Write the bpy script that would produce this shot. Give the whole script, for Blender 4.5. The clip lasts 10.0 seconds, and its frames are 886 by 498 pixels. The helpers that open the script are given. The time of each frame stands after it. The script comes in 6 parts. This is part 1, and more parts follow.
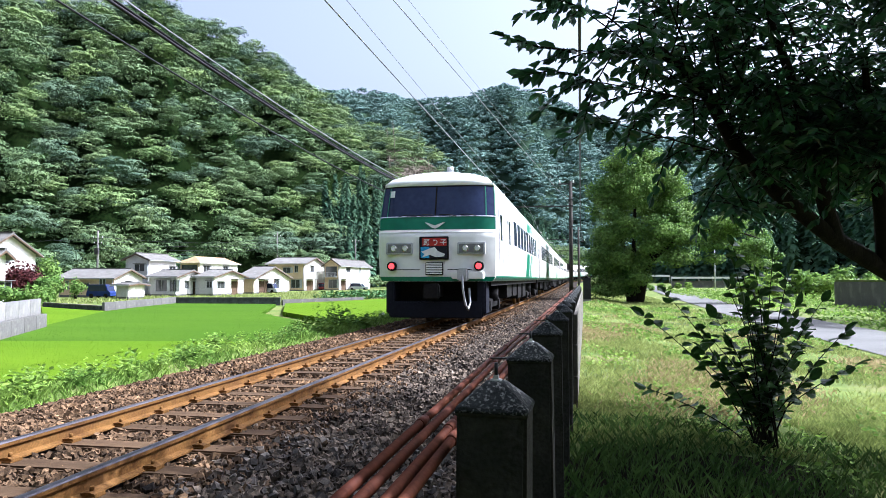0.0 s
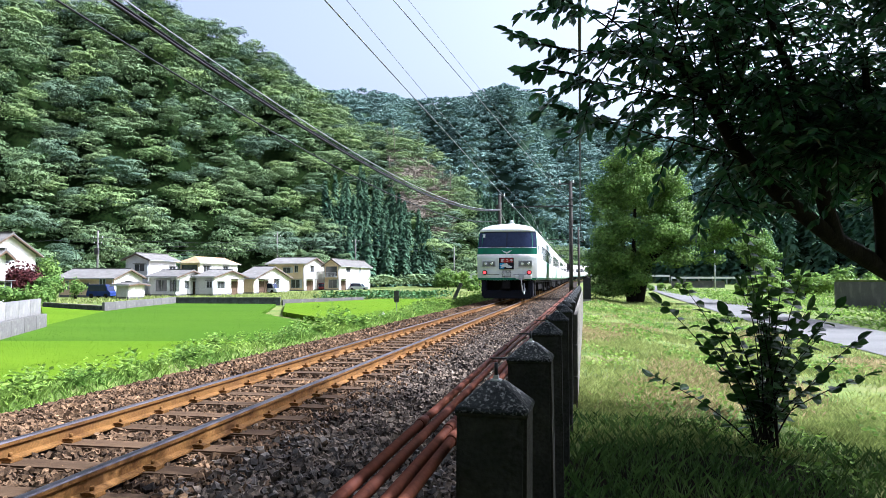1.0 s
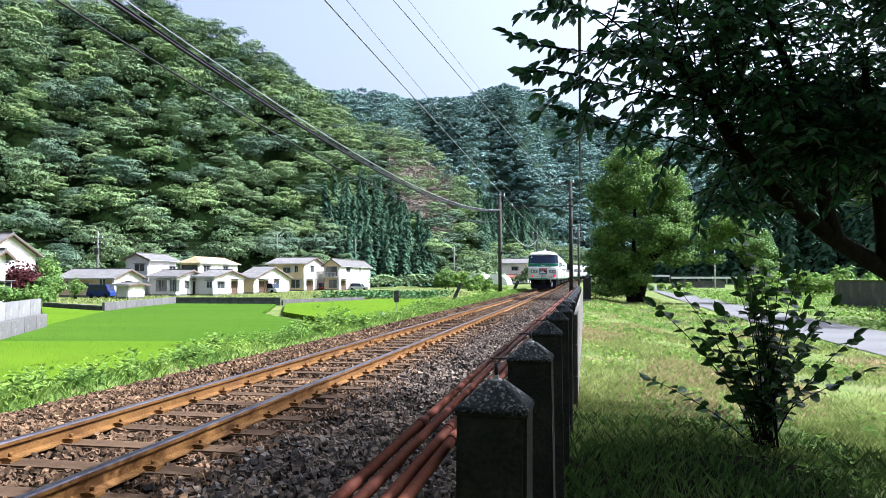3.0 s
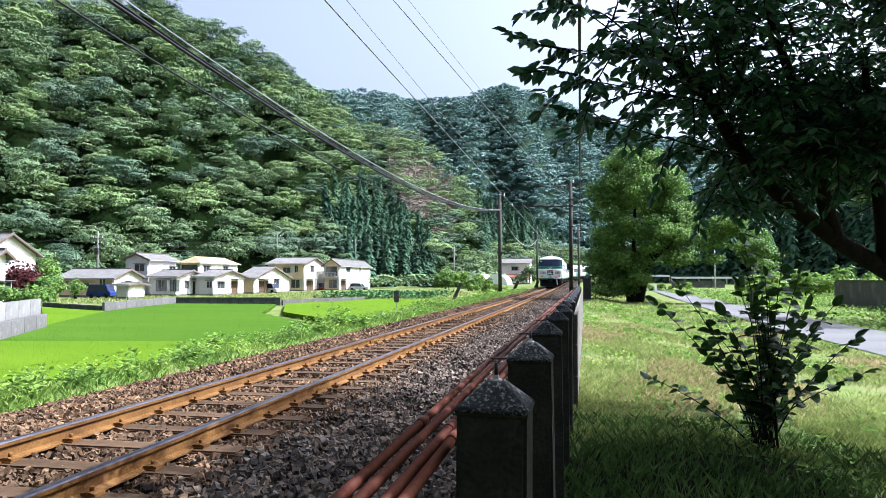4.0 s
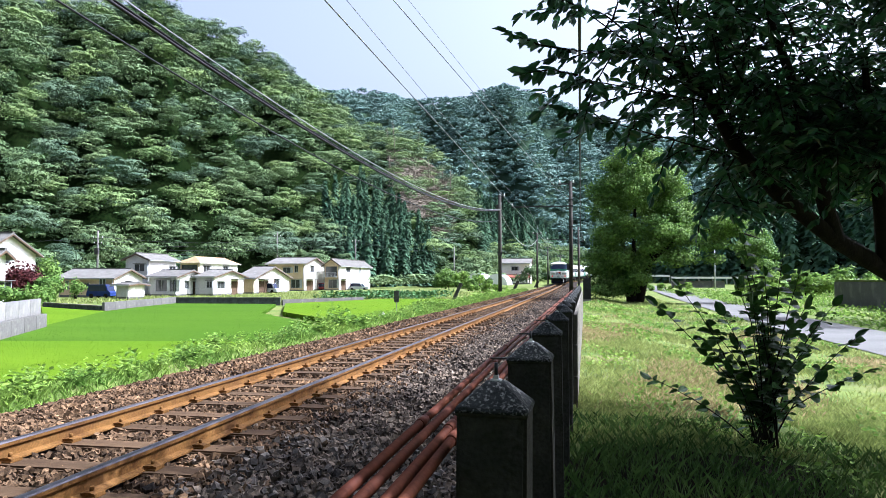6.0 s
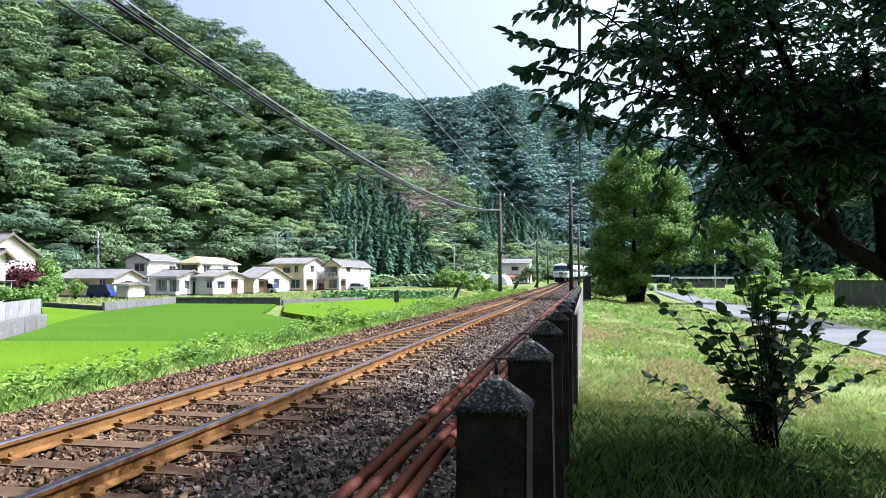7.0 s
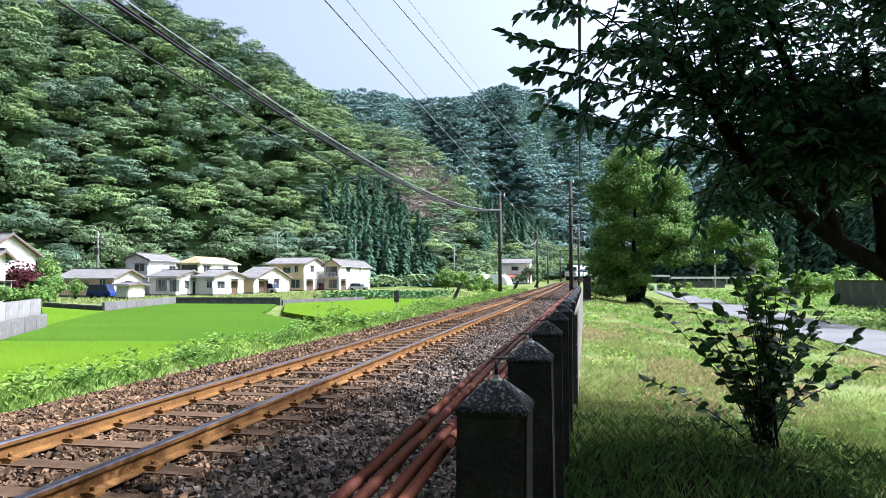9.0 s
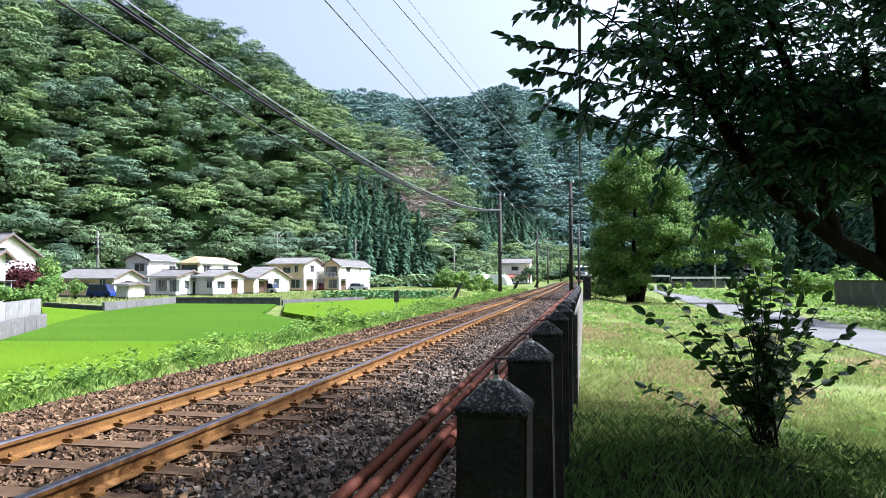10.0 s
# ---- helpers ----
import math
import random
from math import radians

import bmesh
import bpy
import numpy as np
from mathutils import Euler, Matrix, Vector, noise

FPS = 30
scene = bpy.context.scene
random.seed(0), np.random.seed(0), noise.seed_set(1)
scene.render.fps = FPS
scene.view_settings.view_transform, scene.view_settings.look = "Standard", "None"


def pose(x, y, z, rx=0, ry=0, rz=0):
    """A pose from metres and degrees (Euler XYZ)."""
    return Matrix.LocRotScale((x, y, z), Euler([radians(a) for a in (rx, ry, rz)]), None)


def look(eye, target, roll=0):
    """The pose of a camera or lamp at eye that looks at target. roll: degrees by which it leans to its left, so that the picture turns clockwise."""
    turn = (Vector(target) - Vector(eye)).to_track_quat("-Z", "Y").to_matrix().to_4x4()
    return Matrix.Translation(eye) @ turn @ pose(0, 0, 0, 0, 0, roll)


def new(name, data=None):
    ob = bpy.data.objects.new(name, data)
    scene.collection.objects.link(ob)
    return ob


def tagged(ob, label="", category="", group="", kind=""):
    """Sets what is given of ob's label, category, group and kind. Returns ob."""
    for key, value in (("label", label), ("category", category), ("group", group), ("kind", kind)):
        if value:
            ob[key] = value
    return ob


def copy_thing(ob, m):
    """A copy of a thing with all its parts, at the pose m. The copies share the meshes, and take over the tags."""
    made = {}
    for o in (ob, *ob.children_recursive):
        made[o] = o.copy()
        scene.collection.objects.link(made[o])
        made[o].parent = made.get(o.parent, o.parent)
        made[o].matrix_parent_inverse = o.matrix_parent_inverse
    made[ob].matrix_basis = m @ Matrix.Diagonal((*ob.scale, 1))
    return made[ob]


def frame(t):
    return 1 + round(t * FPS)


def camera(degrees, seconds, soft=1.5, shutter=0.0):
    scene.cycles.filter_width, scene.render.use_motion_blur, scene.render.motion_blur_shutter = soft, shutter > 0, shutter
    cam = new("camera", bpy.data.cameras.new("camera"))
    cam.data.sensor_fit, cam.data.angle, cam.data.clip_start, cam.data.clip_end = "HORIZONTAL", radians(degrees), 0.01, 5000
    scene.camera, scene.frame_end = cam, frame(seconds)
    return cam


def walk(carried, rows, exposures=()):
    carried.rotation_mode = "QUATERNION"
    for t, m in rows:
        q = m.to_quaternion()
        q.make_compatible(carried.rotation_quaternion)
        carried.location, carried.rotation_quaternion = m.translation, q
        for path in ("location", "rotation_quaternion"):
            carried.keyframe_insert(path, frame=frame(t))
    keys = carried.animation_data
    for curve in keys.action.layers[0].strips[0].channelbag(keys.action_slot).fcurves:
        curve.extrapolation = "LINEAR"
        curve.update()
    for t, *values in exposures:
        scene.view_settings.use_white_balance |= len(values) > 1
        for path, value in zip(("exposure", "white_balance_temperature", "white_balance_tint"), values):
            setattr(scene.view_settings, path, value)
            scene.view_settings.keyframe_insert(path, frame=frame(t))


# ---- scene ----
# camera: stands still beside the line, 1.36 m over the grass
cam = camera(64.19, 10.0, soft=0.8)
EYE = Vector((0.0, 0.0, 1.36))
YAW, PITCH = 10.903, 2.428
CAM_POSE = pose(0, 0, 1.36, 90 + PITCH, 0, YAW)
walk(cam, [(0, CAM_POSE), (10, CAM_POSE)], exposures=[(0, 1.53, 5380, 16), (10, 1.53, 5380, 16)])

# ---- light ----
SUN_DIR = Vector((0.78, 0.30, 0.98)).normalized()
SUN_EL, SUN_AZ = math.asin(SUN_DIR.z), math.atan2(SUN_DIR.x, SUN_DIR.y)
world = bpy.data.worlds.new("world")
scene.world = world
world.use_nodes = True
wt = world.node_tree
sky = wt.nodes.new("ShaderNodeTexSky")
sky.sky_type, sky.sun_disc = "NISHITA", False
sky.sun_elevation, sky.sun_rotation = SUN_EL, SUN_AZ
sky.air_density, sky.dust_density, sky.ozone_density = 1.0, 9.0, 1.0
wt.nodes["Background"].inputs[1].default_value = 0.107
haze = wt.nodes.new("ShaderNodeHueSaturation")
haze.inputs["Saturation"].default_value, haze.inputs["Value"].default_value = 0.55, 1.1
wt.links.new(sky.outputs[0], haze.inputs["Color"])
wt.links.new(haze.outputs[0], wt.nodes["Background"].inputs[0])
lamp = bpy.data.lights.new("sun", "SUN")
lamp.energy, lamp.angle, lamp.color = 5.0, radians(0.53), (1.0, 0.965, 0.9)
sun = new("sun", lamp)
sun.matrix_basis = look(SUN_DIR * 100, (0, 0, 0))


# ---- materials ----
def mat(name, low, high, size=1.0, rough=0.8, bump=0.0, metal=0.0, fine=8.0, spread=0.15, island=False, spec=0.12, third=None, third_size=0.3, third_amount=0.5, bump_size=None, through_light=0.0, stretch=(1, 1, 1), world_space=False):
    """A surface of two tones at two scales, with relief; size in metres."""
    m = bpy.data.materials.new(name)
    m.use_nodes = True
    nt = m.node_tree
    n, l = nt.nodes, nt.links
    b = n["Principled BSDF"]
    b.inputs["Roughness"].default_value, b.inputs["Metallic"].default_value = rough, metal
    b.inputs["Specular IOR Level"].default_value = spec
    tc = n.new("ShaderNodeTexCoord")
    mp = n.new("ShaderNodeMapping")
    mp.inputs["Scale"].default_value = stretch
    if world_space:
        geo0 = n.new("ShaderNodeNewGeometry")
        l.new(geo0.outputs["Position"], mp.inputs[0])
    else:
        l.new(tc.outputs["Object"], mp.inputs[0])
    big, small = n.new("ShaderNodeTexNoise"), n.new("ShaderNodeTexNoise")
    big.inputs["Scale"].default_value, big.inputs["Detail"].default_value = 1.0 / size, 4
    small.inputs["Scale"].default_value, small.inputs["Detail"].default_value = fine / size, 5
    for t in (big, small):
        l.new(mp.outputs[0], t.inputs["Vector"])
    mix = n.new("ShaderNodeMix")
    mix.data_type = "FLOAT"
    mix.inputs[0].default_value = 0.45
    l.new(big.outputs[0], mix.inputs[2])
    l.new(small.outputs[0], mix.inputs[3])
    ramp = n.new("ShaderNodeValToRGB")
    ramp.color_ramp.elements[0].position, ramp.color_ramp.elements[1].position = 0.36, 0.64
    ramp.color_ramp.elements[0].color, ramp.color_ramp.elements[1].color = (*low, 1), (*high, 1)
    l.new(mix.outputs[0], ramp.inputs[0])
    col = ramp.outputs[0]
    if third:
        spots = n.new("ShaderNodeTexNoise")
        spots.inputs["Scale"].default_value, spots.inputs["Detail"].default_value = 1.0 / third_size, 6
        l.new(mp.outputs[0], spots.inputs["Vector"])
        edge = n.new("ShaderNodeMapRange")
        edge.inputs[1].default_value, edge.inputs[2].default_value = 0.52, 0.66
        edge.inputs[4].default_value = third_amount
        l.new(spots.outputs[0], edge.inputs[0])
        mc = n.new("ShaderNodeMix")
        mc.data_type = "RGBA"
        mc.inputs[7].default_value = (*third, 1)
        l.new(edge.outputs[0], mc.inputs[0])
        l.new(col, mc.inputs[6])
        col = mc.outputs[2]
    if spread > 0:
        hsv = n.new("ShaderNodeHueSaturation")
        rng = n.new("ShaderNodeMapRange")
        rng.inputs[3].default_value, rng.inputs[4].default_value = 1 - spread, 1 + spread
        if island:
            geo = n.new("ShaderNodeNewGeometry")
            l.new(geo.outputs["Random Per Island"], rng.inputs[0])
        else:
            info = n.new("ShaderNodeObjectInfo")
            l.new(info.outputs["Random"], rng.inputs[0])
        l.new(rng.outputs[0], hsv.inputs["Value"])
        l.new(col, hsv.inputs["Color"])
        col = hsv.outputs[0]
    l.new(col, b.inputs["Base Color"])
    if bump > 0:
        bn = n.new("ShaderNodeBump")
        bn.inputs["Strength"].default_value, bn.inputs["Distance"].default_value = 0.7, bump
        src = small
        if bump_size:
            src = n.new("ShaderNodeTexNoise")
            src.inputs["Scale"].default_value, src.inputs["Detail"].default_value = 1.0 / bump_size, 4
            l.new(mp.outputs[0], src.inputs["Vector"])
        l.new(src.outputs[0], bn.inputs["Height"])
        l.new(bn.outputs[0], b.inputs["Normal"])
    if through_light > 0:
        tr = n.new("ShaderNodeBsdfTranslucent")
        ms = n.new("ShaderNodeMixShader")
        ms.inputs[0].default_value = through_light
        l.new(col, tr.inputs[0])
        l.new(b.outputs[0], ms.inputs[1])
        l.new(tr.outputs[0], ms.inputs[2])
        l.new(ms.outputs[0], n["Material Output"].inputs[0])
    return m


def glow(name, color, strength):
    m = bpy.data.materials.new(name)
    m.use_nodes = True
    b = m.node_tree.nodes["Principled BSDF"]
    b.inputs["Base Color"].default_value = (*color, 1)
    b.inputs["Emission Color"].default_value = (*color, 1)
    b.inputs["Emission Strength"].default_value = strength
    b.inputs["Roughness"].default_value = 0.2
    return m


GRASS = mat("grass_ground", (0.045, 0.078, 0.014), (0.13, 0.165, 0.035), 2.5, 0.95, 0.03, fine=14, spread=0, third=(0.17, 0.13, 0.07), third_size=1.6, third_amount=0.6, world_space=True)
BLADE = mat("grass_blade", (0.13, 0.172, 0.042), (0.29, 0.325, 0.105), 3.0, 0.6, 0, spread=0.35, island=True, spec=0.15, through_light=0.45)
RICE = mat("rice", (0.034, 0.08, 0.006), (0.052, 0.106, 0.008), 6.0, 0.7, 0, spread=0.12, island=True, spec=0.04, through_light=0.35)
RICE_YOUNG = mat("young_rice", (0.064, 0.118, 0.005), (0.088, 0.145, 0.007), 6.0, 0.7, 0, spread=0.1, island=True, spec=0.04, through_light=0.35)
YOUNG_CANOPY = mat("young_rice_canopy", (0.056, 0.108, 0.004), (0.08, 0.135, 0.0055), 5.0, 0.85, 0.02, fine=40, spread=0, world_space=True, stretch=(0.35, 1.6, 1), spec=0.03)
MUD = mat("rice_canopy", (0.032, 0.074, 0.005), (0.049, 0.097, 0.0065), 5.0, 0.85, 0.02, fine=40, spread=0, world_space=True, stretch=(0.35, 1.6, 1), spec=0.03)
WEED = mat("weed_leaf", (0.075, 0.155, 0.026), (0.215, 0.31, 0.06), 1.5, 0.6, 0, spread=0.35, island=True, spec=0.08, through_light=0.4)
FOREST = mat("forest_leaf", (0.06, 0.104, 0.052), (0.16, 0.218, 0.094), 14.0, 0.75, 0, fine=2.2, spread=0.08, island=True, spec=0.05)
FOREST_LIGHT = mat("light_forest_leaf", (0.095, 0.152, 0.055), (0.185, 0.25, 0.092), 10.0, 0.75, 0, fine=2.2, spread=0.08, island=True, spec=0.05)
FOREST_DARK = mat("evergreen_forest_leaf", (0.042, 0.078, 0.05), (0.114, 0.165, 0.096), 12.0, 0.7, 0, fine=2.2, spread=0.08, island=True, spec=0.08)
# distance haze is put into the colour: bluer, paler leaves
HAZED_LEAF = mat("hazed_far_leaf", (0.09, 0.152, 0.14), (0.16, 0.238, 0.2), 22.0, 0.8, 0, fine=3, spread=0.07, island=True, spec=0.04)
CONIFER = mat("conifer_leaf", (0.032, 0.075, 0.048), (0.082, 0.145, 0.08), 9.0, 0.8, 0, spread=0.16, island=True, spec=0.04)
# near-black floor: the shade between forest crowns is put into its colour
SHADED_HILL_FLOOR = mat("shaded_hill_floor", (0.0027, 0.00675, 0.0018), (0.00675, 0.01125, 0.003375), 9, 0.95, 0.1, spread=0, spec=0.0)
# far floor kept paler than the near one, tinted for haze
HAZED_FLOOR = mat("hazed_far_floor", (0.02, 0.035, 0.0225), (0.03, 0.05, 0.03), 20, 0.95, 0.3, spread=0, spec=0.0)
STRAW = mat("dry_grass", (0.22, 0.17, 0.08), (0.4, 0.32, 0.17), 1.0, 0.8, 0, spread=0.3, island=True, through_light=0.4)
# grass and soil under the cherry: its shade is put into these colours
SHADED_BLADE = mat("shade_painted_blade", (0.026, 0.06, 0.013), (0.085, 0.14, 0.032), 0.8, 0.6, 0, spread=0.45, island=True, spec=0.1, through_light=0.3)
SHADED_SOIL = mat("shade_painted_soil", (0.006, 0.0058, 0.004), (0.018, 0.016, 0.011), 0.5, 1.0, 0.02, fine=12, spread=0, world_space=True, spec=0.0, third=(0.022, 0.03, 0.012), third_size=0.3)
BALLAST = mat("brown_ballast_stone", (0.022, 0.0145, 0.009), (0.175, 0.108, 0.058), 0.5, 0.9, 0, spread=0.6, island=True, fine=20)
BALLAST_GREY = mat("grey_ballast_stone", (0.016, 0.0135, 0.0115), (0.155, 0.12, 0.088), 0.5, 0.85, 0, spread=0.7, island=True, fine=20)
BALLAST_LOOSE = mat("loose_ballast_stone", (0.03, 0.027, 0.024), (0.13, 0.112, 0.094), 1.2, 0.85, 0, spread=0.6, fine=20)
# the shade in the gaps between stones is put into this bed's colour
SHADE_DARK_BED = mat("ballast_bed", (0.008, 0.006, 0.005), (0.03, 0.021, 0.015), 0.08, 0.95, 0.02, fine=4, spread=0, bump_size=0.03)
RUST = mat("rusty_steel", (0.076, 0.034, 0.009), (0.2, 0.102, 0.029), 0.25, 0.75, 0.001, metal=0.15, fine=14, spread=0.1, third=(0.07, 0.033, 0.016), third_size=0.4)
RAIL_HEAD = mat("worn_rail_head", (0.05, 0.046, 0.055), (0.12, 0.11, 0.12), 0.3, 0.42, 0, metal=0.7, fine=20, spread=0, stretch=(1, 0.1, 1), spec=0.3)
PIPE_RED = mat("rust_red_pipe", (0.06336, 0.01584, 0.0072), (0.121, 0.03744, 0.01728), 0.3, 0.7, 0.0008, metal=0.05, fine=16, spread=0.12, third=(0.1, 0.03, 0.02), third_size=0.2)
SLEEPER = mat("weathered_sleeper", (0.04, 0.024, 0.0125), (0.088, 0.055, 0.03), 0.4, 0.9, 0.004, fine=12, spread=0.25, stretch=(0.5, 3, 3))
CONCRETE_OLD = mat("mossy_concrete", (0.018, 0.0174, 0.015), (0.054, 0.051, 0.042), 0.15, 0.95, 0.004, fine=12, spread=0.15, third=(0.02, 0.022, 0.015), third_size=0.2, third_amount=0.6)
CONCRETE = mat("concrete", (0.07488, 0.07254, 0.06786), (0.117, 0.1123, 0.1053), 1.2, 0.9, 0.005, fine=12, spread=0.08, third=(0.2, 0.19, 0.17), third_size=0.8)
POST_TOP = mat("lichened_concrete", (0.0126, 0.014, 0.014), (0.0315, 0.0336, 0.035), 0.1, 0.95, 0.004, fine=10, spread=0.1, third=(0.3, 0.3, 0.28), third_size=0.009, third_amount=0.5)
PALE_BLOCK = mat("pale_block", (0.1368, 0.1332, 0.126), (0.1872, 0.1836, 0.1728), 0.8, 0.9, 0.004, spread=0.12, third=(0.25, 0.24, 0.2), third_size=0.5)
PANEL = mat("pale_panel_concrete", (0.09, 0.08325, 0.0675), (0.153, 0.144, 0.1215), 0.5, 0.9, 0.004, fine=12, spread=0.1, third=(0.1, 0.095, 0.07), third_size=0.3)
DARK_WALL = mat("dark_stone_wall", (0.03, 0.035, 0.035), (0.09, 0.1, 0.1), 0.5, 0.9, 0.01, spread=0.1)
ASPHALT = mat("pale_asphalt", (0.095, 0.094, 0.09), (0.14, 0.138, 0.132), 1.5, 0.9, 0.003, fine=40, spread=0, spec=0.05)
BARK = mat("bark", (0.00594, 0.004752, 0.00396), (0.01782, 0.01386, 0.01089), 0.08, 0.95, 0.012, fine=6, spread=0.1, stretch=(1, 1, 0.35))
LEAF = mat("cherry_leaf", (0.016, 0.055, 0.024), (0.048, 0.13, 0.046), 0.7, 0.34, 0, spread=0.4, island=True, spec=0.5, through_light=0.4)
LEAF_MID = mat("tree_leaf", (0.05, 0.115, 0.02), (0.17, 0.26, 0.058), 1.6, 0.6, 0, spread=0.4, island=True, spec=0.12, through_light=0.28)
SHRUB_LEAF = mat("shrub_leaf", (0.016, 0.045, 0.01), (0.04, 0.1, 0.018), 0.3, 0.45, 0, spread=0.3, island=True, spec=0.15, through_light=0.25)
RED_LEAF = mat("red_maple_leaf", (0.03, 0.0072, 0.0084), (0.072, 0.018, 0.018), 0.8, 0.7, 0, spread=0.4, island=True)
WHITE_PAINT = mat("white_paint", (0.6256, 0.6256, 0.598), (0.736, 0.736, 0.7084), 1.5, 0.35, 0, spread=0, third=(0.5, 0.47, 0.4), third_size=0.9, third_amount=0.25, spec=0.45)
WHITE_DIRTY = mat("weathered_white_paint", (0.36, 0.34, 0.3), (0.56, 0.54, 0.5), 0.7, 0.45, 0, spread=0, spec=0.4, third=(0.26, 0.23, 0.19), third_size=0.4, third_amount=0.6, stretch=(1, 1, 0.25))
LAMP_GREY = mat("lamp_panel_grey", (0.1, 0.1, 0.1), (0.16, 0.16, 0.165), 0.2, 0.4, 0, spread=0, spec=0.4)
ROOF_RED = mat("red_roof_tile", (0.2, 0.06, 0.04), (0.3, 0.1, 0.07), 0.6, 0.8, 0.01, spread=0.1)
GREEN_PAINT = mat("green_paint", (0.0, 0.11, 0.06), (0.005, 0.16, 0.09), 1.5, 0.35, 0, spread=0, spec=0.45)
UNDER = mat("underframe_grime", (0.0045, 0.0042, 0.0045), (0.015, 0.0135, 0.0126), 0.4, 0.8, 0.003, spread=0.1)
BLUE_SKIRT = mat("dark_blue_skirt", (0.006, 0.0065, 0.011), (0.011, 0.012, 0.018), 0.6, 0.7, 0, spread=0, spec=0.1)
GLASS_DARK = mat("tinted_glass", (0.008, 0.013, 0.04), (0.016, 0.024, 0.06), 1.0, 0.06, 0, spread=0, spec=0.3)
HOUSE_GLASS = mat("house_window_glass", (0.02, 0.022, 0.024), (0.06, 0.062, 0.062), 0.7, 0.08, 0, spread=0.3, spec=0.35)
CHROME = mat("polished_metal", (0.6, 0.6, 0.6), (0.75, 0.75, 0.75), 0.5, 0.2, 0, metal=0.9, spread=0, spec=0.45)
GREY_METAL = mat("galvanised_steel", (0.3, 0.31, 0.32), (0.45, 0.46, 0.47), 0.3, 0.5, 0, metal=0.4, spread=0.1, spec=0.45)
DARK_METAL = mat("dark_pole", (0.03, 0.03, 0.032), (0.08, 0.075, 0.07), 0.5, 0.7, 0.001, spread=0.2)
POLE_CONC = mat("pole_concrete", (0.042, 0.0385, 0.035), (0.0875, 0.0805, 0.07), 0.5, 0.9, 0.002, spread=0.15)
WIRE = mat("black_cable", (0.01, 0.01, 0.012), (0.025, 0.025, 0.028), 0.5, 0.6, 0, spread=0)
WIRE_PALE = mat("weathered_wire", (0.16, 0.165, 0.175), (0.26, 0.265, 0.275), 0.5, 0.45, 0, metal=0.3, spread=0, spec=0.4)
WALL_WHITE = mat("white_render", (0.66, 0.63, 0.58), (0.78, 0.76, 0.71), 2.0, 0.9, 0.003, spread=0.06, third=(0.5, 0.47, 0.42), third_size=1.5, third_amount=0.4)
# tan and grey also carry the shade of walls turned from the sun
WALL_TAN = mat("shaded_tan_wall", (0.4522, 0.3325, 0.2128), (0.5985, 0.4522, 0.2926), 1.5, 0.9, 0.004, spread=0.08)
WALL_GREY = mat("grey_and_shaded_white_wall", (0.342, 0.342, 0.342), (0.4788, 0.4674, 0.456), 1.5, 0.9, 0.004, spread=0.08)
ROOF_GREY = mat("grey_roof_tile", (0.088, 0.084, 0.077), (0.15, 0.144, 0.133), 0.8, 0.85, 0.01, spread=0.2, spec=0.06)
ROOF_TAN = mat("ochre_roof_tile", (0.24, 0.162, 0.09), (0.33, 0.24, 0.138), 0.8, 0.8, 0.01, spread=0.1)
WOOD_DARK = mat("dark_timber", (0.05, 0.03, 0.02), (0.12, 0.08, 0.05), 0.3, 0.8, 0.002, spread=0.1)
SHEET_WHITE = mat("white_film", (0.55, 0.56, 0.55), (0.7, 0.7, 0.69), 0.8, 0.4, 0.004, spread=0.05, spec=0.45)
EARTH = mat("bare_earth", (0.045, 0.036, 0.028), (0.1, 0.083, 0.064), 3.0, 0.95, 0.08, spread=0.1)


# ---- mesh helpers ----
def part(name, bm, material, parent=None, label=""):
    """Links a bmesh as one mesh object, under a thing where one is given."""
    me = bpy.data.meshes.new(name)
    bm.to_mesh(me)
    bm.free()
    me.materials.append(material)
    ob = new(name, me)
    ob.parent = parent
    if label:
        ob["label"] = label
    return ob


def raw(name, verts, faces, material, parent=None, label="", smooth=False):
    """Links arrays of vertices and equal-sized faces as one mesh object."""
    verts, faces = np.asarray(verts, np.float32), np.asarray(faces, np.int32)
    me = bpy.data.meshes.new(name)
    k = faces.shape[1]
    me.vertices.add(len(verts))
    me.vertices.foreach_set("co", verts.ravel())
    me.loops.add(faces.size)
    me.loops.foreach_set("vertex_index", faces.ravel())
    me.polygons.add(len(faces))
    me.polygons.foreach_set("loop_start", np.arange(len(faces), dtype=np.int32) * k)
    me.polygons.foreach_set("use_smooth", np.full(len(faces), smooth))
    me.update(calc_edges=True)
    me.materials.append(material)
    ob = new(name, me)
    ob.parent = parent
    if label:
        ob["label"] = label
    return ob


def box(bm, x0, x1, y0, y1, z0, z1, bevel=0.0):
    vs = [bm.verts.new((x, y, z)) for z in (z0, z1) for y in (y0, y1) for x in (x0, x1)]
    fs = [bm.faces.new([vs[i] for i in f]) for f in ((0, 2, 3, 1), (4, 5, 7, 6), (0, 1, 5, 4), (2, 6, 7, 3), (0, 4, 6, 2), (1, 3, 7, 5))]
    if bevel > 0:
        es = list({e for f in fs for e in f.edges})
        bmesh.ops.bevel(bm, geom=es, offset=bevel, segments=2, affect="EDGES")
    return bm


def boxes(*rows, bevel=0.0):
    bm = bmesh.new()
    for r in rows:
        box(bm, *r, bevel=bevel)
    return bm


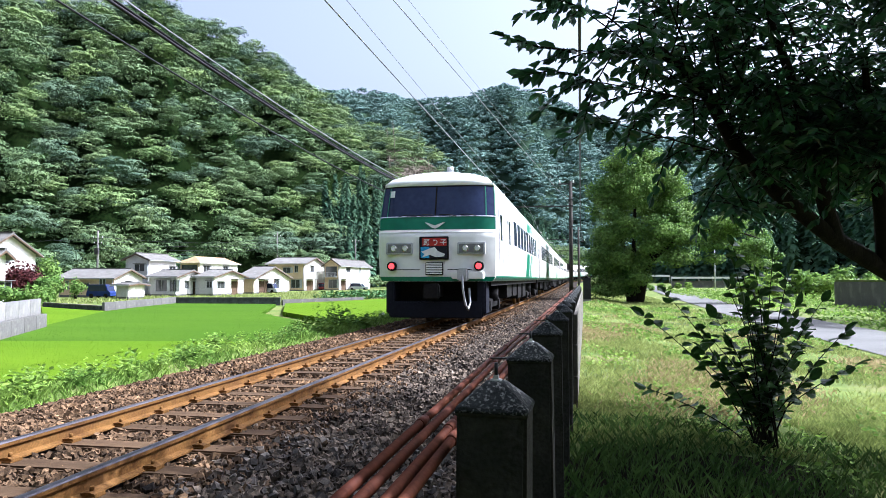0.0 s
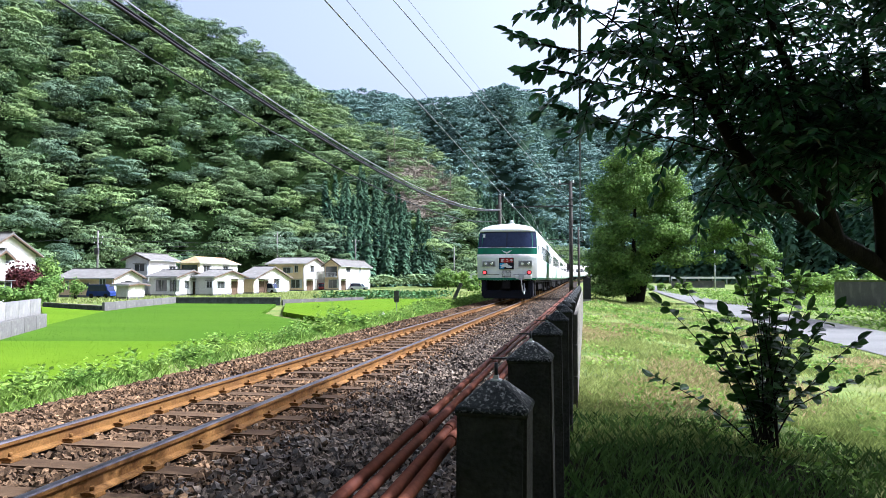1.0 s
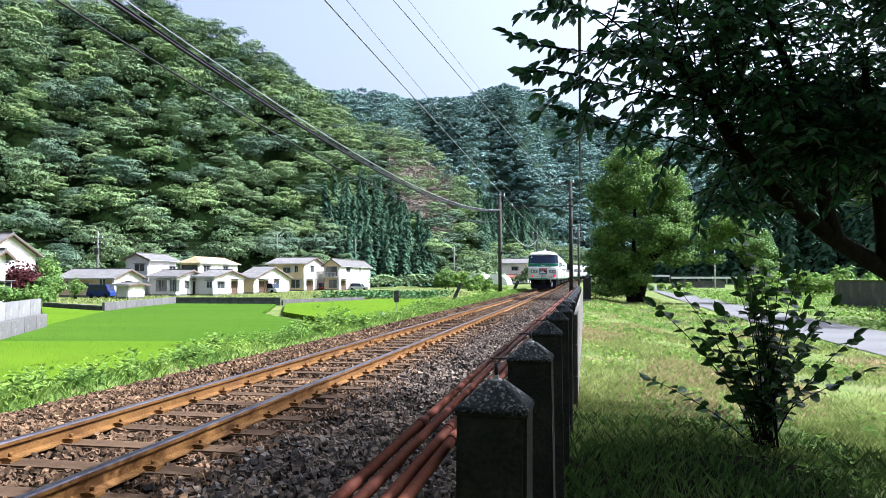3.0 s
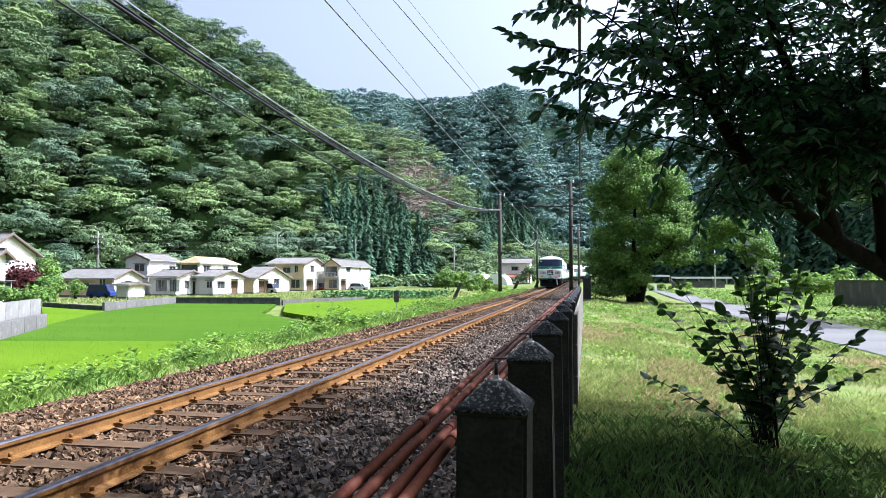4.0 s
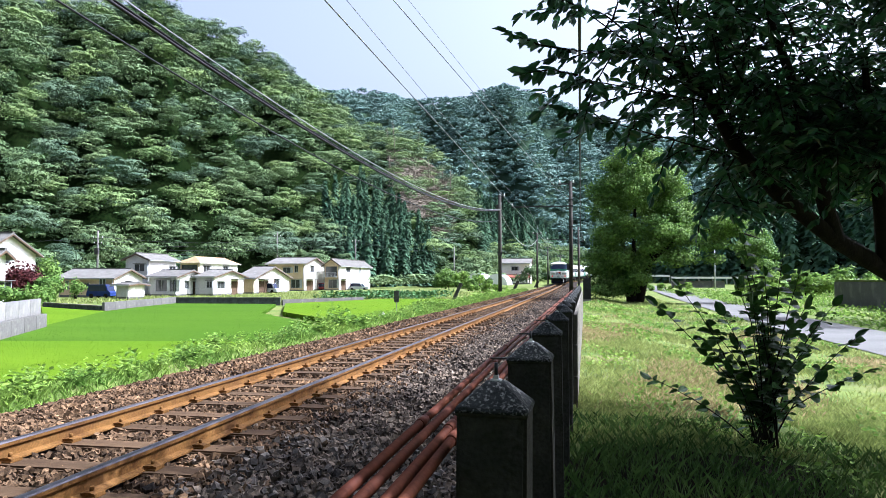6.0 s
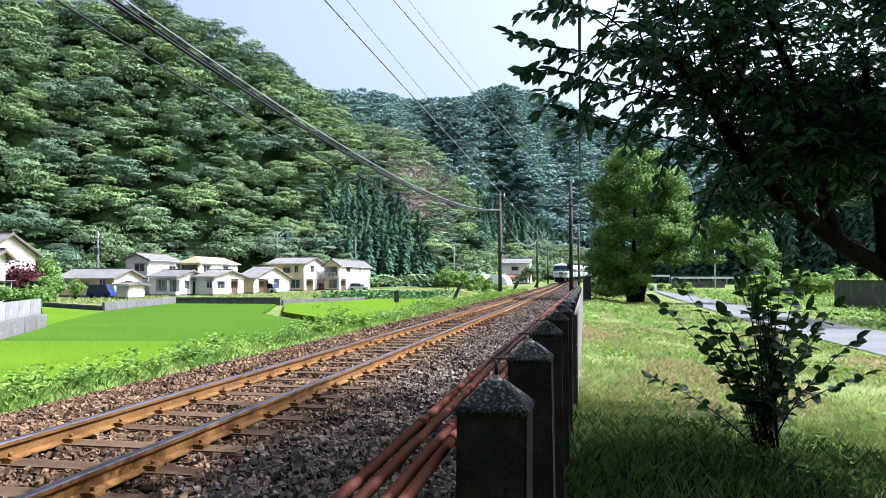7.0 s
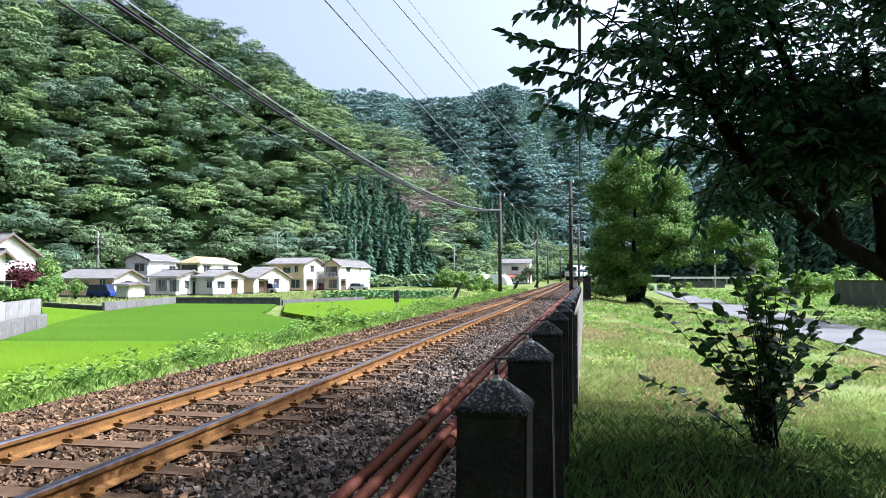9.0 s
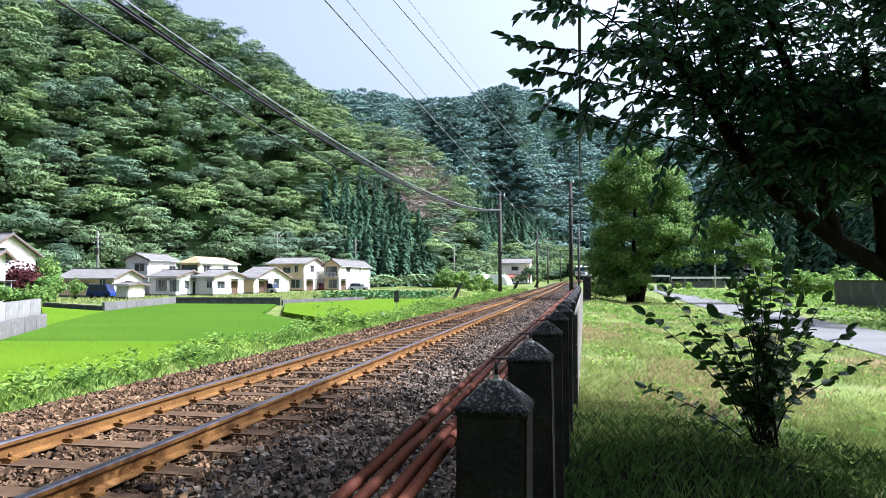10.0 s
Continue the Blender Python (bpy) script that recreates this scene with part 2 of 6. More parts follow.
def prism(bm, outline, y0, y1, axis="y"):
    """Extrudes a closed outline of (a, b) pairs from y0 to y1 along an axis."""
    def at(a, b, c):
        return {"y": (a, c, b), "x": (c, a, b), "z": (a, b, c)}[axis]
    lo = [bm.verts.new(at(a, b, y0)) for a, b in outline]
    hi = [bm.verts.new(at(a, b, y1)) for a, b in outline]
    n = len(lo)
    for i in range(n):
        bm.faces.new((lo[i], lo[(i + 1) % n], hi[(i + 1) % n], hi[i]))
    bm.faces.new(lo[::-1])
    bm.faces.new(hi)
    bmesh.ops.recalc_face_normals(bm, faces=bm.faces[:])
    return bm


def tube(bm, pts, radii, sides=8):
    """A round tapering tube along points."""
    pts = [Vector(p) for p in pts]
    if not isinstance(radii, (list, tuple)):
        radii = [radii] * len(pts)
    rings = []
    for i, p in enumerate(pts):
        d = (pts[min(i + 1, len(pts) - 1)] - pts[max(i - 1, 0)]).normalized()
        a = d.cross(Vector((0, 0, 1)) if abs(d.z) < 0.9 else Vector((1, 0, 0))).normalized()
        b = d.cross(a)
        rings.append([bm.verts.new(p + (a * math.cos(k * math.tau / sides) + b * math.sin(k * math.tau / sides)) * radii[i]) for k in range(sides)])
    for r0, r1 in zip(rings, rings[1:]):
        for k in range(sides):
            f = bm.faces.new((r0[k], r0[(k + 1) % sides], r1[(k + 1) % sides], r1[k]))
            f.smooth = True
    bm.faces.new(rings[0][::-1])
    bm.faces.new(rings[-1])
    return bm


def empty(name, m, label="", category="", group="", kind=""):
    ob = new(name)
    ob.matrix_basis = m
    return tagged(ob, label, category, group, kind)


def thing_mesh(ob, label, category, group="", kind=""):
    return tagged(ob, label, category, group, kind)


# ---- the line: straight, then a curve to the right on a slight rise ----
TRACK_X, BEND, RADIUS = -3.55, 150.0, 300.0


def track_point(s, u=0.0, z=0.0):
    """A place on the line: s metres along, u metres to the right of its middle, z over the rail foot's zero."""
    rise = 4.2e-5 * max(0.0, min(s, 330) - 60) ** 2 + max(0, s - 330) * 0.0227
    if s <= BEND:
        return Vector((TRACK_X + u, s, z + rise))
    a = (s - BEND) / RADIUS
    r = RADIUS - u
    return Vector((TRACK_X + RADIUS - r * math.cos(a), BEND + r * math.sin(a), z + rise))


def sweep(name, outline, s_list, material, parent=None, label=""):
    """An outline of (u, z) pairs swept along the line."""
    n = len(outline)
    verts = [track_point(s, u, z) for s in s_list for u, z in outline]
    faces = [(i * n + k, i * n + (k + 1) % n, (i + 1) * n + (k + 1) % n, (i + 1) * n + k) for i in range(len(s_list) - 1) for k in range(n)]
    return raw(name, verts, faces, material, parent, label)


S_LIST = [-12, 0, 20, 40, 60] + list(range(70, 420, 10))


# ---- ground and hills, one sheet in rings round the camera ----
def smooth(a, b, x):
    t = np.clip((np.asarray(x, float) - a) / (b - a), 0, 1)
    return t * t * (3 - 2 * t)


HILL_A = ((-180, 0.3, 170, 330), (-60, 0.36, 165, 330), (-43, 0.367, 165, 330), (-33.5, 0.386, 170, 335), (-27.9, 0.359, 180, 345), (-24.9, 0.33, 185, 355), (-21, 0.276, 190, 365),
          (-17.4, 0.232, 200, 375), (-15.3, 0.225, 205, 380), (-13.4, 0.214, 215, 390), (-12, 0.196, 225, 400), (-10.6, 0.178, 235, 400), (-9.2, 0.146, 245, 400), (-7.5, 0.118, 255, 400), (-5, 0.092, 265, 400), (-2, 0.065, 290, 420), (3, 0.04, 330, 430), (10, 0.0, 330, 430), (180, 0.0, 330, 430))
HILL_B = ((-180, 0.1, 430, 760), (-30, 0.2, 430, 760), (-20, 0.268, 430, 760), (-17.4, 0.272, 430, 760), (-13, 0.258, 430, 760), (-10, 0.26, 430, 760), (-7.4, 0.274, 430, 760), (-6, 0.28, 430, 760), (-2.8, 0.262, 430, 760),
          (0.4, 0.233, 430, 760), (2.1, 0.222, 430, 760), (6, 0.2, 430, 760), (12, 0.17, 430, 760), (180, 0.12, 430, 760))
HILL_C = ((-180, 0.25, 150, 330), (-120, 0.1, 150, 330), (-60, 0.0, 150, 330), (4, 0.0, 175, 270), (7, 0.06, 170, 260), (11, 0.13, 160, 250), (25, 0.2, 150, 240), (60, 0.22, 150, 300), (180, 0.25, 150, 330))


def hill(az, r, rows, rough, seed, lower=0.0):
    deg = np.degrees(az)
    k = np.array(rows)
    tan, foot, crest = (np.interp(deg, k[:, 0], k[:, i]) for i in (1, 2, 3))
    t = np.clip((r - foot) / (crest - foot), 0, 1)
    rise = np.where(r > crest, 1 - 0.35 * np.clip((r - crest) / 400, 0, 1), 0.55 * t + 0.45 * np.sin(t * np.pi / 2))
    wave = np.sin(deg * 0.55 + seed) * np.sin(r * 0.021 + seed * 2) + 0.6 * np.sin(deg * 1.3 + seed * 3 + r * 0.013)
    return (tan * crest - lower) * rise + rough * wave * t * (1 - t) * 4


def ground_z(x, y):
    x, y = np.asarray(x, float), np.asarray(y, float)
    az, r = np.arctan2(x, y), np.hypot(x, y)
    # distance to the right of the line's middle
    cx, cy = TRACK_X + RADIUS, BEND
    u = np.where(y < BEND, x - TRACK_X, RADIUS - np.hypot(x - cx, y - cy))
    s = np.where(y < BEND, y, BEND + RADIUS * np.arctan2(y - cy, cx - x))
    rise = 4.2e-5 * np.clip(np.minimum(s, 330) - 60, 0, None) ** 2
    base = np.where(u < 0, -1.1 * smooth(-2.6, -6.5, u), 0.0) - 0.2 * (1 - smooth(2.2, 2.8, -u)) * (1 - smooth(3.15, 3.4, u))
    base = base + rise * (1 - 0.7 * smooth(4, 60, np.abs(u)))
    base = base - 0.25 * smooth(4.5, 6.5, u) * (1 - smooth(60, 120, r))
    h = np.maximum(np.maximum(hill(az, r, HILL_A, 6, 1.0, 10.0), hill(az, r, HILL_B, 14, 2.0, 7.0)), hill(az, r, HILL_C, 5, 3.0, 4.0))
    return base + np.maximum(h, 0)


def build_ground():
    azs = np.radians(np.concatenate([np.arange(-180, -60, 3.0), np.arange(-60, 40, 0.5), np.arange(40, 180, 3.0)]))
    rs = np.concatenate([[0.0], np.geomspace(0.6, 1400, 300), [4500]])
    A, Rr = np.meshgrid(azs, rs)
    X, Y = Rr * np.sin(A), Rr * np.cos(A)
    Z = ground_z(X, Y)
    near = np.exp(-Rr / 60)
    Z = Z + near * 0.025 * (np.sin(X * 2.1 + np.cos(Y * 1.3) * 2) * np.cos(Y * 1.7))
    n, m = len(azs), len(rs)
    i, j = np.meshgrid(np.arange(m - 1), np.arange(n), indexing="ij")
    j2 = (j + 1) % n
    F = np.stack([i * n + j, (i + 1) * n + j, (i + 1) * n + j2, i * n + j2], -1).reshape(-1, 4)[:, ::-1]
    ob = raw("ground", np.stack([X, Y, Z], -1).reshape(-1, 3), F, GRASS, smooth=True)
    ob.data.materials.append(SHADED_HILL_FLOOR)
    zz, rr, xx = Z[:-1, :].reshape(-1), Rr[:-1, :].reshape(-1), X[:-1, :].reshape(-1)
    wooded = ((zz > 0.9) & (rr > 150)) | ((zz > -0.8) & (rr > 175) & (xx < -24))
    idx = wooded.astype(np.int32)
    dg = np.degrees(A[:-1, :]).reshape(-1)
    el = zz / np.maximum(rr, 1.0)
    idx[(el > 0.1) & (el < 0.172) & (dg > -15.4) & (dg < -9.9) & (zz > 20) & (rr < 400)] = 2
    ob.data.materials.append(EARTH)
    ob.data.materials.append(HAZED_FLOOR)
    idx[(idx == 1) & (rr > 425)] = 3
    # shade-coloured soil over the zone under the cherry
    ob.data.materials.append(SHADED_SOIL)
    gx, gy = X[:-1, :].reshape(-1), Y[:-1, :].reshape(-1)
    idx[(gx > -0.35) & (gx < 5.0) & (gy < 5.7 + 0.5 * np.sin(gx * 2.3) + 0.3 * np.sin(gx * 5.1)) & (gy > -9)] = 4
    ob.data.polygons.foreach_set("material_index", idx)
    tagged(ob, "green grassy valley floor rising into wooded hills", "ground", kind="structure")


build_ground()


# ---- forest on the hills ----
def crown_template(rng, pads, cards, size, tall=0.75):
    """A domed crown of overlapping leafy tiers, lit on top and open below."""
    sprays = []
    for n in range(pads):
        a = n * 2.4 + rng.uniform(-0.5, 0.5)
        out = 0.74 * math.sqrt((n + 0.3) / pads) * rng.uniform(0.85, 1.15)
        c = np.array((out * math.cos(a), out * math.sin(a), tall * math.sqrt(max(0.04, 1 - (out / 0.86) ** 2)) * rng.uniform(0.72, 1.1) - 0.25))
        wide, thick = rng.uniform(0.24, 0.42), rng.uniform(0.1, 0.2)
        for _ in range(cards // pads):
            th, k = rng.uniform(0, math.tau), math.sqrt(rng.random())
            d = np.array((math.cos(th) * k, math.sin(th) * k, math.sqrt(max(0.0, 1 - k * k))))
            if rng.random() < 0.16:
                d[2] *= -0.7
            p = c + d * (wide, wide, thick) * rng.uniform(0.85, 1.08)
            nrm = d * (0.8, 0.8, 0.9) + c * (0.45, 0.45, 0.2) + rng.normal(0, 0.15, 3) + (0, 0, 0.25)
            nrm /= np.linalg.norm(nrm)
            s = np.cross(nrm, rng.normal(0, 1, 3))
            s /= np.linalg.norm(s)
            b = np.cross(nrm, s)
            w, h = size * rng.uniform(0.6, 1.3), size * rng.uniform(0.5, 1.0)
            sprays.append([p - s * w - nrm * size * 0.2, p + s * w - nrm * size * 0.2, p + b * h * 1.5])
    return np.array(sprays)


def cone_template(rng, clumps, size):
    """A pointed conifer: drooping sprays in tiers round a cone."""
    sprays = []
    for _ in range(clumps):
        z = rng.uniform(0, 1) ** 1.25
        th = rng.uniform(0, math.tau)
        rad = max(0.02, (1 - z) * 0.62 * rng.uniform(0.5, 1.1))
        p = np.array([rad * math.cos(th), rad * math.sin(th), z * 2.0 - 0.8 - rad * 0.35])
        out = np.array([math.cos(th), math.sin(th), -0.4 + rng.normal(0, 0.25)])
        side = np.array([-math.sin(th), math.cos(th), rng.normal(0, 0.15)])
        sprays.append([p - out * size * 0.5 - side * size, p - out * size * 0.5 + side * size, p + out * size * 1.5])
    return np.array(sprays)


def scatter(name, spots, templates, material, label, category, rng, kind="stuff"):
    """Joins one crown per spot (x, y, z, radius, height) into one mesh."""
    out = []
    for x, y, z, r, h in spots:
        q = templates[rng.integers(len(templates))]
        a = rng.uniform(0, math.tau)
        m = np.array([[math.cos(a), -math.sin(a), 0], [math.sin(a), math.cos(a), 0], [0, 0, 1]])
        out.append((q @ m.T) * (r, r, h) + (x, y, z))
    V = np.concatenate(out).reshape(-1, 3)
    ob = raw(name, V, np.arange(len(V)).reshape(-1, 3), material)
    return tagged(ob, label, category, kind=kind)


def on_slip(deg, el, z):
    """The cleared, slipped part of the slope above the line."""
    return -15.4 < deg < -9.9 and 0.098 < el < 0.172 and z > 18


def in_gully(deg, el):
    """A fold of thin growth in the near hill, where the shade-coloured floor shows."""
    return ((deg + 25.4) / 2.2) ** 2 + ((el - 0.175) / 0.055) ** 2 < 1


def in_cedars(deg, el):
    """The planted cedars below the slip and on the low spur."""
    if -20.5 < deg < -12.0:
        return np.interp(deg, [-20.5, -18, -12], [0.06, -0.02, -0.02]) < el < np.interp(deg, [-20.5, -17.5, -15, -12], [0.085, 0.115, 0.08, 0.035])
    return -8.0 < deg < -1 and el > 0.035


def apart(cells, x, y, rad, keep):
    """Whether a crown has room; notes it where it has."""
    key = (int(x // 10), int(y // 10))
    close = [q for i in (-1, 0, 1) for j in (-1, 0, 1) for q in cells.get((key[0] + i, key[1] + j), ())]
    if any(math.hypot(q[0] - x, q[1] - y) < keep * (rad + q[2]) for q in close):
        return False
    cells.setdefault(key, []).append((x, y, rad))
    return True


def build_forest():
    rng = np.random.default_rng(5)
    broad = [crown_template(rng, 11, 860, 0.047) for _ in range(8)]
    fine = [crown_template(rng, 14, 2000, 0.035, 0.95) for _ in range(6)]
    small = [crown_template(rng, 5, 75, 0.15, 0.6) for _ in range(6)]
    cones = [cone_template(rng, 480, 0.115) for _ in range(5)]
    near, far, cone = [], [], []
    cells, cone_cells = {}, {}
    feet, crests = [k[2] for k in HILL_A], [k[3] for k in HILL_A]
    degs = [k[0] for k in HILL_A]
    for _ in range(60000):
        az, r = math.radians(rng.uniform(-48, 6)), rng.uniform(155, 420)
        x, y = r * math.sin(az), r * math.cos(az)
        deg = math.degrees(az)
        if r < np.interp(deg, degs, feet) - 6 or r > np.interp(deg, degs, crests) + 12:
            continue
        z = float(ground_z(x, y))
        el = z / r
        if on_slip(deg, el, z) and rng.random() < 0.95:
            continue
        if in_gully(deg, el) and rng.random() < 0.7:
            continue
        if in_cedars(deg, el):
            if len(cone) < 620 and apart(cone_cells, x, y, rng.uniform(2.4, 3.2), 0.75):
                h = rng.uniform(6.0, 8.5)
                cone.append((x, y, z + 0.7 * h, rng.uniform(4.0, 5.4), h))
            continue
        R = rng.uniform(4.2, 9.0) * (0.8 if r > 300 else 1.0)
        if len(near) < 1700 and apart(cells, x, y, R, 0.56):
            near.append((x, y, z + R * rng.uniform(0.3, 0.95), R, R * rng.uniform(0.95, 1.35)))
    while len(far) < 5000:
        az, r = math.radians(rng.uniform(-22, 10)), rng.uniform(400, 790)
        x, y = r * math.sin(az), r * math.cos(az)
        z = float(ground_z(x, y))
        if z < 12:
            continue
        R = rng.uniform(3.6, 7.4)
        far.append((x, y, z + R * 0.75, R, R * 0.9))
    # tall cedars on the steep bank beyond the road
    for _ in range(9000):
        az, r = math.radians(rng.uniform(4.5, 25)), rng.uniform(150, 235)
        x, y = r * math.sin(az), r * math.cos(az)
        z = float(ground_z(x, y))
        if z > 0.6 and len(cone) < 1150 and apart(cone_cells, x, y, rng.uniform(2.4, 3.0), 0.7):
            h = rng.uniform(6.5, 9.0)
            cone.append((x, y, z + 0.7 * h, rng.uniform(4.4, 5.6), h))
    foot = [p for p in near if math.hypot(p[0], p[1]) < 232]
    rest = [p for p in near if math.hypot(p[0], p[1]) >= 232]
    kinds = ((FOREST, "green"), (FOREST_LIGHT, "light yellow-green"), (FOREST_DARK, "dark evergreen"))
    for group, shapes, name, where in ((rest, broad, "hillside_forest", "broadleaf forest on the hillside"), (foot, fine, "forest_edge", "leafy forest edge behind the village")):
        pick = rng.choice(3, len(group), p=(0.48, 0.24, 0.28))
        for i, (leaf, tone) in enumerate(kinds):
            scatter(name, [p for p, k in zip(group, pick) if k == i], shapes, leaf, tone + " " + where, "forest", rng)
    low = []
    while len(low) < 1900:
        az, r = math.radians(rng.uniform(-47, -2)), rng.uniform(165, 400)
        x, y = r * math.sin(az), r * math.cos(az)
        z = float(ground_z(x, y))
        if z < -0.9 or x > -22 or on_slip(math.degrees(az), z / r, z) or (in_gully(math.degrees(az), z / r) and rng.random() < 0.5):
            continue
        R = rng.uniform(2.4, 4.2)
        low.append((x, y, z + R * 0.3, R, R * 0.9))
    under = [crown_template(rng, 5, 95, 0.125) for _ in range(5)]
    scatter("forest_understory", low, under, FOREST, "dark green shrubs under the forest trees", "shrubs", rng)
    scatter("far_forest", far, small, HAZED_LEAF, "green forest on the far mountain with haze painted into its leaves", "forest", rng)
    scatter("conifer_stand", cone, cones, CONIFER, "stand of dark green cedar trees below the slope", "forest", rng)


build_forest()


# ---- ballast, sleepers, rails ----
def build_track():
    track = empty("track", pose(0, 0, 0), "single railway track with rusty rails on brown ballast", "railway track", kind="structure")
    sweep("ballast_bed", [(-2.85, -0.32), (-2.25, -0.06), (-1.8, 0.0), (1.75, 0.0), (2.6, -0.03), (3.28, -0.08), (3.28, -0.6), (-2.85, -0.6)], S_LIST, SHADE_DARK_BED, track, "near-black brown stone bed, coloured for the shade between stones")
    rail = [(-0.0625, 0.04), (0.0625, 0.04), (0.0625, 0.052), (0.011, 0.068), (0.009, 0.135), (0.03, 0.146), (0.0325, 0.172), (-0.0325, 0.172), (-0.03, 0.146), (-0.009, 0.135), (-0.011, 0.068), (-0.0625, 0.052)]
    for off in (-0.566, 0.566):
        r = sweep("rail", [(u + off, z) for u, z in rail], S_LIST, RUST, track, "rust-brown steel rail")
        sweep("rail_head", [(off - 0.0325, 0.170), (off + 0.0325, 0.170), (off + 0.0325, 0.172), (off + 0.026, 0.181), (off - 0.026, 0.181), (off - 0.0325, 0.172)], S_LIST, RAIL_HEAD, r, "worn shiny running surface")
    # fishplates at the joint
    for off in (-0.566, 0.566):
        for side in (-1, 1):
            plate = boxes((-0.012, 0.012, -0.3, 0.3, 0.072, 0.132), bevel=0.004)
            for dy in (-0.2, -0.07, 0.07, 0.2):
                tube(plate, [(0.0, dy, 0.102), (side * 0.035, dy, 0.102)], 0.014, 6)
            o = part("fishplate", plate, RUST, track, "rusty bolted fishplate")
            o.matrix_basis = pose(TRACK_X + off + side * 0.024, 13.9, 0)
    bm = boxes((-1.0, 1.0, -0.11, 0.11, -0.09, 0.045), bevel=0.014)
    sl = part("sleeper", bm, SLEEPER, track)
    plate = bmesh.new()
    box(plate, -0.055, 0.055, -0.06, 0.06, 0.0, 0.012, bevel=0.003)
    prism(plate, [(-0.055, 0.012), (0.03, 0.012), (0.045, 0.03), (-0.02, 0.036), (-0.055, 0.028)], -0.05, 0.05)
    tube(plate, [(0.0, 0, 0.03), (0.0, 0, 0.062)], 0.014, 6)
    clip = part("rail_clip", plate, RUST, sl, "rusty rail clip and bolt")
    clip_me, sl_me = clip.data, sl.data
    bpy.data.objects.remove(clip)
    bpy.data.objects.remove(sl)
    rng = random.Random(3)
    s, n = 2.6 - 0.624 * 22, 0
    while s < 175:
        o = new("sleeper", sl_me)
        o.parent = track
        p, q = track_point(s), track_point(s + 0.5)
        yaw = math.atan2(-(q.x - p.x), q.y - p.y)
        o.matrix_basis = Matrix.Translation(p + Vector((0, 0, rng.uniform(-0.008, 0.006)))) @ Matrix.Rotation(yaw + rng.uniform(-0.01, 0.01), 4, "Z")
        if s < 28:
            for x, flip in ((-0.566 - 0.078, 0), (-0.566 + 0.078, 1), (0.566 - 0.078, 0), (0.566 + 0.078, 1)):
                c = new("rail_clip", clip_me)
                c.parent = o
                c.matrix_basis = pose(x, 0, 0.045, 0, 0, 180 if flip else 0)
        s += 0.624 * (1 if s < 60 else 1)
        n += 1
    return track


TRACK = build_track()


def build_ballast():
    """Single stones, loose on the bed."""
    rng = np.random.default_rng(11)
    chunk = np.array([(x, y, z) for z in (-1, 1) for y in (-1, 1) for x in (-1, 1)]) * 0.62
    sides = np.array([(0, 2, 3, 1), (4, 5, 7, 6), (0, 1, 5, 4), (2, 6, 7, 3), (0, 4, 6, 2), (1, 3, 7, 5)])
    spots = []
    def fill(count, s0, s1, r0, r1):
        s, u = rng.uniform(s0, s1, count), rng.uniform(-2.7, 3.27, count)
        z = np.interp(u, [-2.85, -2.25, -1.8, 1.75, 2.6, 3.3], [-0.32, -0.06, 0.0, 0.0, -0.03, -0.08])
        on_sleeper = (np.abs(((s - 2.6) / 0.624 + 0.5) % 1 - 0.5) * 0.624 < 0.105) & (np.abs(u) < 0.98)
        keep = ~(on_sleeper & (rng.random(count) < 0.84)) & (np.abs(np.abs(u) - 0.566) > 0.075)
        rad = rng.uniform(r0, r1, count)
        z = z + np.where(np.abs(u) < 1.0, 0.018, 0.02) + rng.uniform(-0.01, 0.012, count)
        for a in zip(s[keep], u[keep], z[keep], rad[keep]):
            spots.append(a)
    fill(21000, 2.2, 9, 0.019, 0.04)
    fill(12500, 9, 18, 0.022, 0.044)
    fill(9500, 18, 48, 0.03, 0.054)
    fill(3000, 48, 110, 0.05, 0.085)
    fill(1500, -10, 2.2, 0.03, 0.05)
    k = len(spots)
    sp = np.array(spots)
    q = rng.normal(0, 1, (k, 3, 3))
    q, _ = np.linalg.qr(q)
    shape = chunk[None] * rng.uniform(0.45, 1.35, (k, 8, 3)) * rng.uniform(0.65, 1.3, (k, 1, 3))
    V = np.einsum("kij,kvj->kvi", q, shape) * sp[:, 3][:, None, None]
    V += np.stack([sp[:, 1] + TRACK_X, sp[:, 0], sp[:, 2] + 4.2e-5 * np.clip(sp[:, 0] - 60, 0, None) ** 2], -1)[:, None, :]
    grey = sp[:, 1] + rng.normal(0, 0.22, k) > 1.15
    for which, stone, label in ((~grey, BALLAST, "crushed rust-brown ballast stones"), (grey, BALLAST_GREY, "crushed grey ballast stones on the shoulder")):
        count = int(which.sum())
        F = (sides[None] + 8 * np.arange(count)[:, None, None]).reshape(-1, 4)
        ob = raw("ballast_stones", V[which].reshape(-1, 3), F, stone, TRACK, label)
        ob["kind"] = "stuff"

    # the loose stones nearest to the fence, one by one
    kinds = []
    for _ in range(10):
        me = bpy.data.meshes.new("ballast_stone")
        me.from_pydata([tuple(v) for v in chunk * rng.uniform(0.5, 1.35, (8, 3)) * rng.uniform(0.7, 1.25, 3)], [], [tuple(int(i) for i in f) for f in sides])
        me.materials.append(BALLAST_LOOSE)
        kinds.append(me)
    for i in range(290):
        o = new("ballast_stone", kinds[i % 10])
        o.parent = TRACK
        u, s_, size = rng.uniform(1.0, 2.75), rng.uniform(3.0, 5.6), rng.uniform(0.024, 0.042)
        o.matrix_basis = pose(TRACK_X + u, s_, float(np.interp(u, [1.75, 2.6, 3.3], [0.0, -0.03, -0.08])) + 0.038, *[float(a) for a in rng.uniform(0, 360, 3)]) @ Matrix.Scale(float(size), 4)


